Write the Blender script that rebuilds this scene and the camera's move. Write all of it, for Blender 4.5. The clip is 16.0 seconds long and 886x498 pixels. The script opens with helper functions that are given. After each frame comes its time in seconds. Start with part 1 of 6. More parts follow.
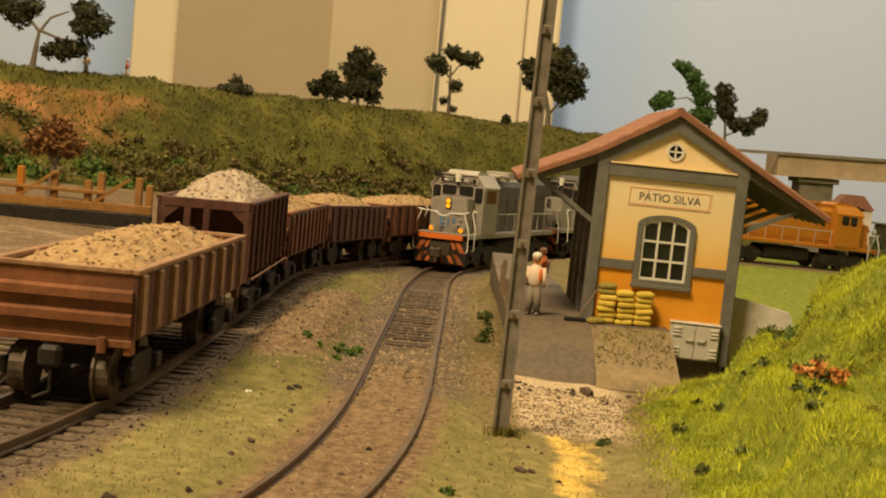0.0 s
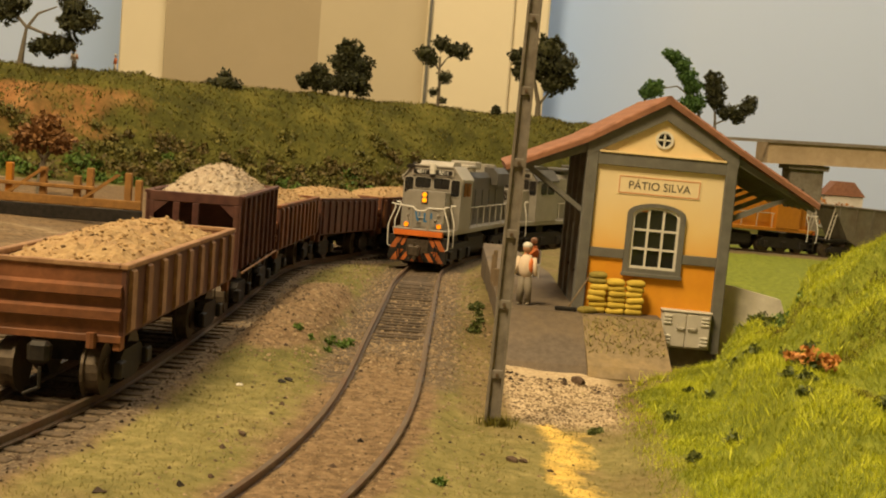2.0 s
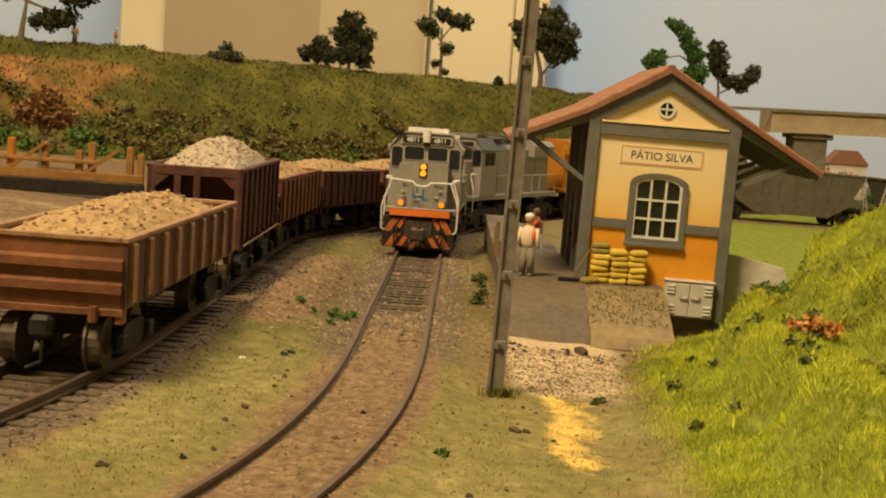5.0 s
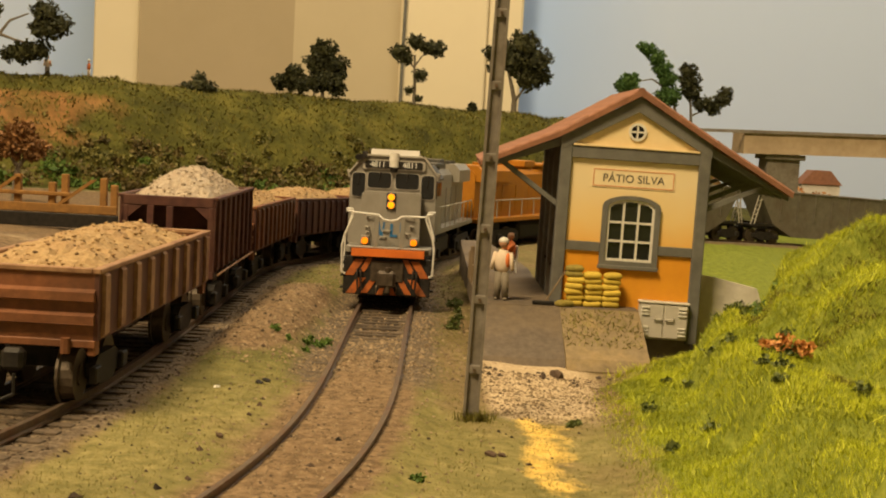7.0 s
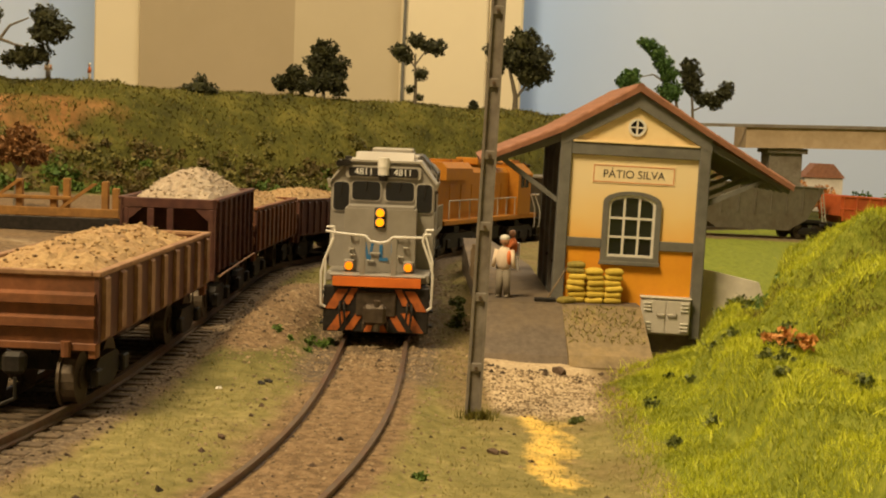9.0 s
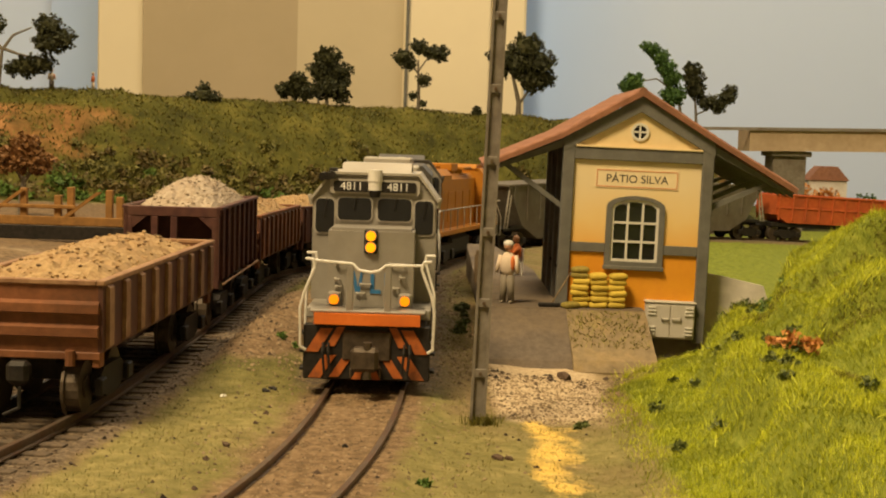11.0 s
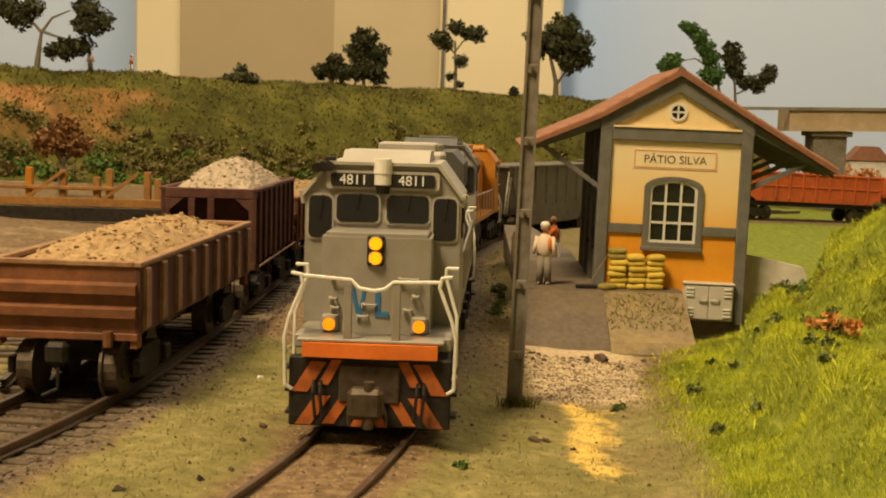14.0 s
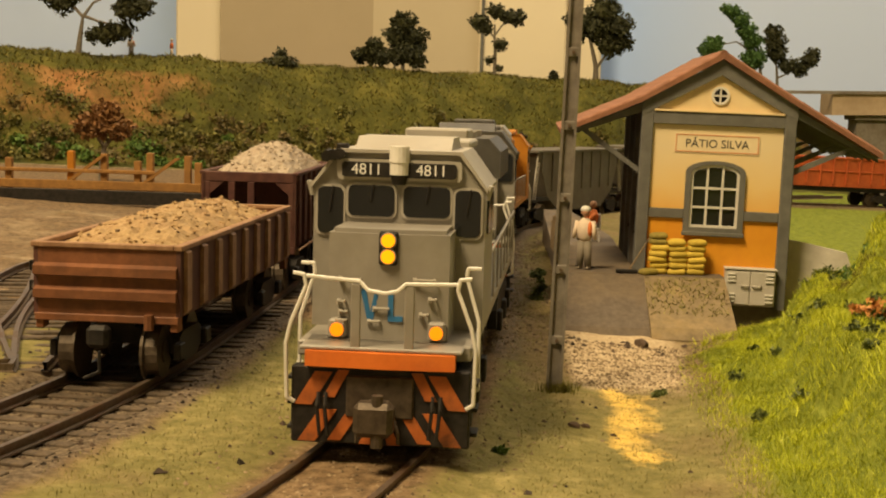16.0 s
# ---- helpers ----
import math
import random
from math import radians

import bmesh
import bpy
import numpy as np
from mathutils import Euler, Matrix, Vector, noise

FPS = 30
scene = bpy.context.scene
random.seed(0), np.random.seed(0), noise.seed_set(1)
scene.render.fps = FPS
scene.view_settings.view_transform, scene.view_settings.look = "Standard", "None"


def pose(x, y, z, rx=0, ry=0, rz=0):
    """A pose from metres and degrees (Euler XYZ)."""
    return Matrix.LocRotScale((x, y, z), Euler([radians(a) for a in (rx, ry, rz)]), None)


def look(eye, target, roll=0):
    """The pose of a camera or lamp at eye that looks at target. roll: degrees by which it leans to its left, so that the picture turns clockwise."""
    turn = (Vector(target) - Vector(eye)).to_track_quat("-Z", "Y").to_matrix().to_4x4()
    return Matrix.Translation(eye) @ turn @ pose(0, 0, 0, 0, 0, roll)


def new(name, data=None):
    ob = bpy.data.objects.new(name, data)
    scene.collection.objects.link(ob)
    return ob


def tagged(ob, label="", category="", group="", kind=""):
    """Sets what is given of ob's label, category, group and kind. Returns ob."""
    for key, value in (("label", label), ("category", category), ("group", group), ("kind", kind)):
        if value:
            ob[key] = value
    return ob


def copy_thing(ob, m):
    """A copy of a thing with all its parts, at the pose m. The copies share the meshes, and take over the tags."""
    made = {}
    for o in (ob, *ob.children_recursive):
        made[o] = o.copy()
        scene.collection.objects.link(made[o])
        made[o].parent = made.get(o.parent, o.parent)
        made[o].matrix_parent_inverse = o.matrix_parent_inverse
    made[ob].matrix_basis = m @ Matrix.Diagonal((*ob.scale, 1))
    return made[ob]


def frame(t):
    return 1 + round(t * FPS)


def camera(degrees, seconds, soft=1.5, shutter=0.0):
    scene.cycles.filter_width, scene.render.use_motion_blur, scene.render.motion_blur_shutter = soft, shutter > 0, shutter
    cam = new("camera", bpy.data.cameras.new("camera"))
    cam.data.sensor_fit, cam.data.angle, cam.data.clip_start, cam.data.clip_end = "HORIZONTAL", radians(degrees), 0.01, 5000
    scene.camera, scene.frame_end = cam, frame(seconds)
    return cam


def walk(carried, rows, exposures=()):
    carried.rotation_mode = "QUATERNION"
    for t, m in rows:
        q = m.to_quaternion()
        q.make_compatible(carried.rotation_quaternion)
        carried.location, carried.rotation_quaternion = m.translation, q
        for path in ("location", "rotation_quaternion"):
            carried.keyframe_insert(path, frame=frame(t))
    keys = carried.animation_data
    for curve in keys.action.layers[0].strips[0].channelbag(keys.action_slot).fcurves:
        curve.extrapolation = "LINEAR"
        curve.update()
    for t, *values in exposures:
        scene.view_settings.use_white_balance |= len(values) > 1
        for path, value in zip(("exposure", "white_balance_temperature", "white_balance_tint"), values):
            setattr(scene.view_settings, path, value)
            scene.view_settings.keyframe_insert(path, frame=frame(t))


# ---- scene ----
# A model railway layout at its true size (1:87, gauge 16.5 mm). Plans below are in millimetres.
cam = camera(36.5, 16.0, soft=2.0)
PATH = [
    (0, (0.00185, -0.11021, 0.06066), (-0.00211, 0.38814, 0.02034), 5.08),
    (0.5, (0.00212, -0.10993, 0.06048), (-0.00166, 0.38854, 0.02157), 4.87),
    (1, (0.00201, -0.11028, 0.06060), (-0.00066, 0.38811, 0.02062), 4.69),
    (1.5, (0.00237, -0.11000, 0.06053), (0.00038, 0.38825, 0.01880), 4.54),
    (2, (0.00247, -0.10986, 0.06043), (0.00166, 0.38828, 0.01735), 4.39),
    (2.5, (0.00264, -0.11000, 0.06054), (0.00240, 0.38794, 0.01519), 4.24),
    (3, (0.00299, -0.10916, 0.06042), (0.00188, 0.38842, 0.01137), 4.06),
    (5.5, (0.00301, -0.10917, 0.06017), (0.00159, 0.38796, 0.00671), 3.89),
    (6, (0.00337, -0.10915, 0.06018), (0.00424, 0.38850, 0.01185), 3.58),
    (6.5, (0.00376, -0.10963, 0.06026), (0.00750, 0.38834, 0.01532), 3.33),
    (7, (0.00402, -0.10976, 0.06006), (0.01021, 0.38833, 0.01684), 3.06),
    (7.5, (0.00422, -0.10975, 0.06015), (0.01176, 0.38839, 0.01766), 2.80),
    (8, (0.00455, -0.11008, 0.06015), (0.01183, 0.38808, 0.01790), 2.59),
    (8.5, (0.00468, -0.10984, 0.06004), (0.01093, 0.38828, 0.01717), 2.39),
    (9, (0.00499, -0.10953, 0.05996), (0.00960, 0.38853, 0.01619), 2.23),
    (11.5, (0.00540, -0.10957, 0.06005), (0.00788, 0.38871, 0.01860), 1.69),
    (12, (0.00550, -0.10966, 0.06004), (0.00653, 0.38850, 0.01717), 1.71),
    (12.5, (0.00534, -0.10936, 0.06017), (0.00309, 0.38858, 0.01487), 1.75),
    (13, (0.00519, -0.10892, 0.05996), (-0.00063, 0.38881, 0.01270), 1.72),
    (13.5, (0.00543, -0.10880, 0.05996), (-0.00329, 0.38876, 0.01139), 1.65),
    (14, (0.00554, -0.10851, 0.05998), (-0.00540, 0.38896, 0.01095), 1.56),
    (14.5, (0.00528, -0.10840, 0.05989), (-0.00821, 0.38892, 0.00994), 1.57),
    (15, (0.00550, -0.10822, 0.05984), (-0.01233, 0.38880, 0.00834), 1.55),
    (15.5, (0.00523, -0.10746, 0.05978), (-0.01640, 0.38923, 0.00662), 1.57),
    (16, (0.00522, -0.10755, 0.05991), (-0.01985, 0.38876, 0.00468), 1.53),
]
walk(cam, [(t, look(eye, target, roll)) for t, eye, target, roll in PATH])

# ---- light: a room lit by warm ceiling lamps ----
world = bpy.data.worlds.new("world")
scene.world = world
world.use_nodes = True
world.node_tree.nodes["Background"].inputs[0].default_value = (1.0, 0.85, 0.62, 1)
world.node_tree.nodes["Background"].inputs[1].default_value = 0.22


def ceiling_lamp(x, y, z, tx, ty, sx, sy, watts, tint=(1.0, 0.745, 0.41)):
    d = bpy.data.lights.new("ceiling_light", "AREA")
    d.shape, d.size, d.size_y, d.energy, d.color = "RECTANGLE", sx, sy, watts, tint
    o = new("ceiling_light", d)
    o.matrix_world = look((x, y, z), (tx, ty, 0))


ceiling_lamp(-0.55, -0.42, 1.36, 0.05, 0.30, 0.42, 0.42, 41)
ceiling_lamp(0.30, 0.75, 1.60, 0.2, 1.1, 0.8, 0.6, 19, (1.0, 0.81, 0.55))
scene.view_settings.exposure = 0.0
MM = 0.001


# ---- mesh helpers (all lengths in mm) ----
def thing(name, m, label, category, group="", kind=""):
    o = new(name)
    o.empty_display_size = 0.005
    o.matrix_world = m
    return tagged(o, label, category, group, kind)


def at(x, y, z, rz=0.0, rx=0.0, ry=0.0):
    return pose(x * MM, y * MM, z * MM, rx, ry, rz)


def tilt(x):
    """The layout falls slightly from left to right: height in mm at x."""
    return -0.0436 * np.clip(x, -480, 520)


def on(x, y, z, rz=0.0, rx=0.0, ry=0.0):
    """Like at(), with z counted from the tilted ground."""
    return at(x, y, z + float(tilt(x)), rz, rx, ry)


def rise(x):
    return at(0, 0, float(tilt(x)))


def to_mesh(name, bm, mats, smooth=False):
    bm.transform(Matrix.Scale(MM, 4))
    me = bpy.data.meshes.new(name)
    bm.to_mesh(me)
    bm.free()
    for m in (mats if isinstance(mats, (list, tuple)) else [mats]):
        me.materials.append(m)
    if smooth:
        me.polygons.foreach_set("use_smooth", [True] * len(me.polygons))
    return me


def part(name, bm, mats, parent, label="", smooth=False):
    o = new(name, to_mesh(name, bm, mats, smooth))
    o.parent = parent
    return tagged(o, label)


def solo(name, bm, mats, label, category, m=None, group="", kind="", smooth=False):
    o = new(name, to_mesh(name, bm, mats, smooth))
    if m is not None:
        o.matrix_world = m
    return tagged(o, label, category, group, kind)


def B():
    return bmesh.new()


def box(bm, x0, x1, y0, y1, z0, z1, bev=0.0, mi=0, m=None):
    r = bmesh.ops.create_cube(bm, size=1.0)
    vs = r["verts"]
    for v in vs:
        v.co = Vector((x0 + (v.co.x + .5) * (x1 - x0), y0 + (v.co.y + .5) * (y1 - y0), z0 + (v.co.z + .5) * (z1 - z0)))
    fs = {f for v in vs for f in v.link_faces}
    if bev:
        es = list({e for v in vs for e in v.link_edges})
        r = bmesh.ops.bevel(bm, geom=es, offset=bev, segments=1, affect="EDGES")
        fs = {f for f in fs if f.is_valid} | set(r["faces"])
        vs = list({v for f in fs for v in f.verts})
    for f in fs:
        f.material_index = mi
    if m is not None:
        bmesh.ops.transform(bm, matrix=m, verts=vs)
    return bm


def prism(bm, pts, axis, a, b, mi=0, m=None):
    """Extrudes a polygon. axis 'x': pts are (y, z); 'y': (x, z); 'z': (x, y)."""
    def co(p, q):
        return {"x": (q, p[0], p[1]), "y": (p[0], q, p[1]), "z": (p[0], p[1], q)}[axis]
    lo = [bm.verts.new(co(p, a)) for p in pts]
    hi = [bm.verts.new(co(p, b)) for p in pts]
    fs = [bm.faces.new(lo), bm.faces.new(hi[::-1])]
    n = len(pts)
    for i in range(n):
        fs.append(bm.faces.new((lo[i], hi[i], hi[(i + 1) % n], lo[(i + 1) % n])))
    for f in fs:
        f.material_index = mi
    bmesh.ops.recalc_face_normals(bm, faces=fs)
    if m is not None:
        bmesh.ops.transform(bm, matrix=m, verts=lo + hi)
    return bm


def cyl(bm, p, q, r, r2=None, n=12, mi=0):
    p, q = Vector(p), Vector(q)
    d = q - p
    g = bmesh.ops.create_cone(bm, cap_ends=True, segments=n, radius1=r, radius2=r if r2 is None else r2, depth=d.length)
    m = Matrix.Translation((p + q) / 2) @ d.to_track_quat("Z", "Y").to_matrix().to_4x4()
    bmesh.ops.transform(bm, matrix=m, verts=g["verts"])
    for f in {f for v in g["verts"] for f in v.link_faces}:
        f.material_index = mi
    return bm


def wire(bm, pts, r, n=6, mi=0):
    for a, b in zip(pts, pts[1:]):
        cyl(bm, a, b, r, n=n, mi=mi)
    for a in pts[1:-1]:
        ball(bm, a, r, 1, mi)
    return bm


def ball(bm, c, r, sub=2, mi=0, sc=(1, 1, 1), jit=0.0, rnd=random):
    g = bmesh.ops.create_icosphere(bm, subdivisions=sub, radius=1)
    for v in g["verts"]:
        k = 1 + (rnd.random() - .5) * jit
        v.co = Vector((c[0] + v.co.x * r * sc[0] * k, c[1] + v.co.y * r * sc[1] * k, c[2] + v.co.z * r * sc[2] * k))
    for f in {f for v in g["verts"] for f in v.link_faces}:
        f.material_index = mi
    return bm


def rounded(x0, x1, z0, z1, r, n=4):
    pts = []
    for cx, cz, a0 in ((x1 - r, z1 - r, 0), (x0 + r, z1 - r, 90), (x0 + r, z0 + r, 180), (x1 - r, z0 + r, 270)):
        for i in range(n + 1):
            a = radians(a0 + 90 * i / n)
            pts.append((cx + r * math.cos(a), cz + r * math.sin(a)))
    return pts


def letters(name, text, size, mat, m, parent):
    """Raised writing, as a mesh."""
    cu = bpy.data.curves.new(name, "FONT")
    cu.body, cu.size, cu.align_x, cu.align_y, cu.extrude = text, size * MM, "CENTER", "CENTER", 0.00004
    tmp = bpy.data.objects.new(name, cu)
    me = bpy.data.meshes.new_from_object(tmp)
    bpy.data.objects.remove(tmp)
    me.materials.clear()
    me.materials.append(mat)
    o = new(name, me)
    o.parent = parent
    o.matrix_basis = m
    return o


# ---- materials ----
def material(name, c1, c2, rough=0.7, scale=300.0, metal=0.0, bump=0.25, c3=None, s3=40.0, amount3=0.5, dist=0.0003, spec=0.3, rand=0.0, coat=0.0):
    """Colour c1 to c2 by a fine grain, c3 in larger stains; scale in 1/m."""
    m = bpy.data.materials.new(name)
    m.use_nodes = True
    nt = m.node_tree
    n, l = nt.nodes, nt.links
    bs = n["Principled BSDF"]
    tc = n.new("ShaderNodeTexCoord")
    no = n.new("ShaderNodeTexNoise")
    no.inputs["Scale"].default_value, no.inputs["Detail"].default_value, no.inputs["Roughness"].default_value = scale, 6, 0.65
    l.new(tc.outputs["Object"], no.inputs["Vector"])
    ra = n.new("ShaderNodeValToRGB")
    ra.color_ramp.elements[0].position, ra.color_ramp.elements[1].position = 0.32, 0.68
    ra.color_ramp.elements[0].color, ra.color_ramp.elements[1].color = (*c1, 1), (*c2, 1)
    l.new(no.outputs["Fac"], ra.inputs["Fac"])
    out = ra.outputs["Color"]
    if c3:
        n3 = n.new("ShaderNodeTexNoise")
        n3.inputs["Scale"].default_value, n3.inputs["Detail"].default_value, n3.inputs["Roughness"].default_value = s3, 5, 0.7
        l.new(tc.outputs["Object"], n3.inputs["Vector"])
        mr = n.new("ShaderNodeMapRange")
        mr.inputs[1].default_value, mr.inputs[2].default_value, mr.inputs[3].default_value, mr.inputs[4].default_value = 0.45, 0.68, 0.0, amount3
        l.new(n3.outputs["Fac"], mr.inputs[0])
        mx = n.new("ShaderNodeMix")
        mx.data_type = "RGBA"
        l.new(mr.outputs[0], mx.inputs[0])
        l.new(out, mx.inputs[6])
        mx.inputs[7].default_value = (*c3, 1)
        out = mx.outputs[2]
    if rand:
        oi = n.new("ShaderNodeObjectInfo")
        hs = n.new("ShaderNodeHueSaturation")
        mr2 = n.new("ShaderNodeMapRange")
        mr2.inputs[3].default_value, mr2.inputs[4].default_value = 1 - rand, 1 + rand
        l.new(oi.outputs["Random"], mr2.inputs[0])
        l.new(mr2.outputs[0], hs.inputs["Value"])
        l.new(out, hs.inputs["Color"])
        out = hs.outputs[0]
    l.new(out, bs.inputs["Base Color"])
    rr = n.new("ShaderNodeMapRange")
    rr.inputs[3].default_value, rr.inputs[4].default_value = max(0.05, rough - 0.12), min(1, rough + 0.12)
    l.new(no.outputs["Fac"], rr.inputs[0])
    l.new(rr.outputs[0], bs.inputs["Roughness"])
    bs.inputs["Metallic"].default_value = metal
    bs.inputs["Specular IOR Level"].default_value = spec
    bs.inputs["Coat Weight"].default_value = coat
    if bump:
        bp = n.new("ShaderNodeBump")
        bp.inputs["Strength"].default_value, bp.inputs["Distance"].default_value = bump, dist
        l.new(no.outputs["Fac"], bp.inputs["Height"])
        l.new(bp.outputs[0], bs.inputs["Normal"])
    return m


def glow(name, c, strength):
    m = bpy.data.materials.new(name)
    m.use_nodes = True
    bs = m.node_tree.nodes["Principled BSDF"]
    bs.inputs["Base Color"].default_value = (*c, 1)
    bs.inputs["Emission Color"].default_value, bs.inputs["Emission Strength"].default_value = (*c, 1), strength
    return m


def island_leaf(name, c1, c2, rough=0.6, trans=0.15):
    m = bpy.data.materials.new(name)
    m.use_nodes = True
    n, l = m.node_tree.nodes, m.node_tree.links
    bs = n["Principled BSDF"]
    g = n.new("ShaderNodeNewGeometry")
    ra = n.new("ShaderNodeValToRGB")
    ra.color_ramp.elements[0].color, ra.color_ramp.elements[1].color = (*c1, 1), (*c2, 1)
    l.new(g.outputs["Random Per Island"], ra.inputs["Fac"])
    l.new(ra.outputs["Color"], bs.inputs["Base Color"])
    bs.inputs["Roughness"].default_value = rough
    bs.inputs["Specular IOR Level"].default_value = 0.25
    return m


M_RAIL = material("rail_steel", (0.10, 0.075, 0.055), (0.20, 0.15, 0.11), 0.45, 900, 0.6, 0.15, (0.14, 0.06, 0.03), 120, 0.6)
M_SLEEPER = material("sleeper", (0.045, 0.034, 0.024), (0.12, 0.088, 0.058), 0.9, 700, rand=0.25)
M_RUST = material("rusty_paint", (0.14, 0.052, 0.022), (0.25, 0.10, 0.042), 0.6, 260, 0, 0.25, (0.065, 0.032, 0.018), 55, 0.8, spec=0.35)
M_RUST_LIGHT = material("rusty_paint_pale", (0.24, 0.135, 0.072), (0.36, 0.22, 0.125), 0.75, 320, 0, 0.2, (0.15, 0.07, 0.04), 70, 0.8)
# Maroon and dark brown wagons, and painted-in shade on gondola sides.
M_RUST_DARK = material("maroon_and_shaded_rust", (0.055, 0.022, 0.02), (0.11, 0.045, 0.035), 0.6, 240, 0, 0.2, (0.15, 0.08, 0.05), 50, 0.5)
M_BLACK = material("blackened_steel", (0.012, 0.011, 0.010), (0.035, 0.03, 0.026), 0.6, 500, 0.3, 0.2)
M_WHEEL = material("wheel_steel", (0.05, 0.038, 0.028), (0.11, 0.085, 0.06), 0.5, 500, 0.4, 0.15)
M_ORE = material("sand_load", (0.26, 0.17, 0.08), (0.47, 0.33, 0.165), 0.95, 900, 0, 0.6, (0.36, 0.22, 0.11), 90, 0.6, 0.0008)
M_LUMP = material("dark_ore_lump", (0.10, 0.065, 0.035), (0.20, 0.135, 0.075), 0.95, 900)
M_GRAVEL = material("pale_gravel_load", (0.27, 0.215, 0.155), (0.47, 0.395, 0.30), 0.95, 800, 0, 0.6, (0.30, 0.22, 0.15), 150, 0.6, 0.0008)
M_LOCO = material("grey_paint", (0.235, 0.218, 0.19), (0.285, 0.266, 0.232), 0.42, 200, 0.0, 0.04, (0.20, 0.19, 0.17), 45, 0.5, spec=0.5)
M_LOCO_DARK = material("dark_grey_paint", (0.062, 0.058, 0.052), (0.095, 0.09, 0.08), 0.5, 200, 0.0, 0.04, (0.06, 0.055, 0.05), 45, 0.5, spec=0.4)
M_LOCO_TOP = material("pale_grey_dusty", (0.34, 0.32, 0.28), (0.43, 0.40, 0.35), 0.6, 240, 0.0, 0.06, (0.28, 0.25, 0.2), 60, 0.5)
M_GLASS = bpy.data.materials.new("dark_window_glass")
M_GLASS.use_nodes = True
_g = M_GLASS.node_tree.nodes["Principled BSDF"]
_g.inputs["Base Color"].default_value, _g.inputs["Roughness"].default_value = (0.012, 0.013, 0.014, 1), 0.12
M_ORANGE = material("orange_paint", (0.62, 0.145, 0.022), (0.72, 0.19, 0.032), 0.5, 300, 0, 0.08, (0.40, 0.10, 0.03), 80, 0.5)
M_STRIPE = material("worn_orange_stripe", (0.34, 0.09, 0.02), (0.50, 0.14, 0.03), 0.65, 400, 0, 0.2, (0.12, 0.05, 0.025), 160, 0.85)
M_YELLOW = material("amber_yellow_paint", (0.36, 0.14, 0.011), (0.45, 0.185, 0.015), 0.5, 250, 0, 0.05, (0.34, 0.14, 0.03), 50, 0.5)
M_REDWAG = material("red_orange_wagon_paint", (0.42, 0.082, 0.025), (0.52, 0.12, 0.035), 0.55, 250, 0, 0.08, (0.27, 0.07, 0.03), 50, 0.6)
M_GREYWAG = material("grey_wagon_paint", (0.105, 0.094, 0.076), (0.155, 0.14, 0.112), 0.65, 250, 0, 0.08, (0.10, 0.075, 0.055), 45, 0.7)
M_WHITE = material("white_rail_paint", (0.62, 0.60, 0.55), (0.74, 0.72, 0.67), 0.45, 400, 0, 0.05)
M_NUMBER = material("white_numeral", (0.75, 0.75, 0.72), (0.8, 0.8, 0.78), 0.5, 400, 0, 0)
M_BLUE = material("blue_lettering", (0.03, 0.13, 0.30), (0.04, 0.17, 0.36), 0.5, 400, 0, 0)
M_LAMP = glow("lit_headlight", (1.0, 0.32, 0.0), 1.25)
M_LAMP2 = glow("lit_marker", (1.0, 0.25, 0.0), 0.95)
M_WALL = material("cream_plaster", (0.72, 0.56, 0.31), (0.78, 0.63, 0.37), 0.85, 220, 0, 0.08, (0.70, 0.52, 0.27), 30, 0.4)
M_TIMBER = material("grey_painted_timber", (0.115, 0.115, 0.105), (0.165, 0.163, 0.15), 0.7, 260, 0, 0.15, (0.085, 0.08, 0.07), 50, 0.5)
M_TILE = material("terracotta_tile", (0.185, 0.082, 0.047), (0.285, 0.138, 0.082), 0.8, 300, 0, 0.25, (0.20, 0.10, 0.07), 60, 0.6, rand=0.12)
M_SIGN = material("sign_board", (0.72, 0.60, 0.38), (0.77, 0.65, 0.42), 0.7, 300, 0, 0.03)
M_SIGNLINE = material("sign_border", (0.55, 0.25, 0.12), (0.62, 0.30, 0.15), 0.7, 300, 0, 0)
M_SIGNTEXT = material("sign_lettering", (0.06, 0.055, 0.05), (0.09, 0.08, 0.07), 0.7, 300, 0, 0)
M_WINFRAME = material("white_window_paint", (0.58, 0.57, 0.52), (0.68, 0.66, 0.6), 0.6, 300, 0, 0.05)
M_CONCRETE = material("grey_concrete", (0.15, 0.135, 0.115), (0.23, 0.205, 0.175), 0.8, 380, 0, 0.3, (0.11, 0.085, 0.06), 60, 0.7)
M_PLATFORM = material("dusty_asphalt", (0.085, 0.068, 0.052), (0.14, 0.112, 0.085), 0.9, 500, 0, 0.3, (0.19, 0.14, 0.085), 40, 0.6)
M_BOX = material("light_grey_metal", (0.48, 0.45, 0.40), (0.56, 0.53, 0.47), 0.6, 300, 0, 0.05, (0.33, 0.30, 0.25), 70, 0.5)
M_PANEL = material("pale_concrete_slab", (0.60, 0.56, 0.50), (0.68, 0.64, 0.57), 0.85, 250, 0, 0.1, (0.35, 0.32, 0.27), 60, 0.5)
M_SACK = material("yellow_sack", (0.50, 0.36, 0.045), (0.64, 0.48, 0.08), 0.7, 500, 0, 0.2, (0.42, 0.30, 0.04), 200, 0.5, rand=0.1)
M_SACK2 = material("dark_sack", (0.20, 0.16, 0.035), (0.30, 0.24, 0.05), 0.7, 500, 0, 0.2, rand=0.1)
M_WOOD = material("ochre_timber", (0.20, 0.10, 0.028), (0.33, 0.17, 0.048), 0.8, 300, 0, 0.3, (0.18, 0.09, 0.03), 90, 0.7)
M_WOODGREY = material("weathered_board", (0.14, 0.10, 0.06), (0.22, 0.16, 0.095), 0.85, 300, 0, 0.3)
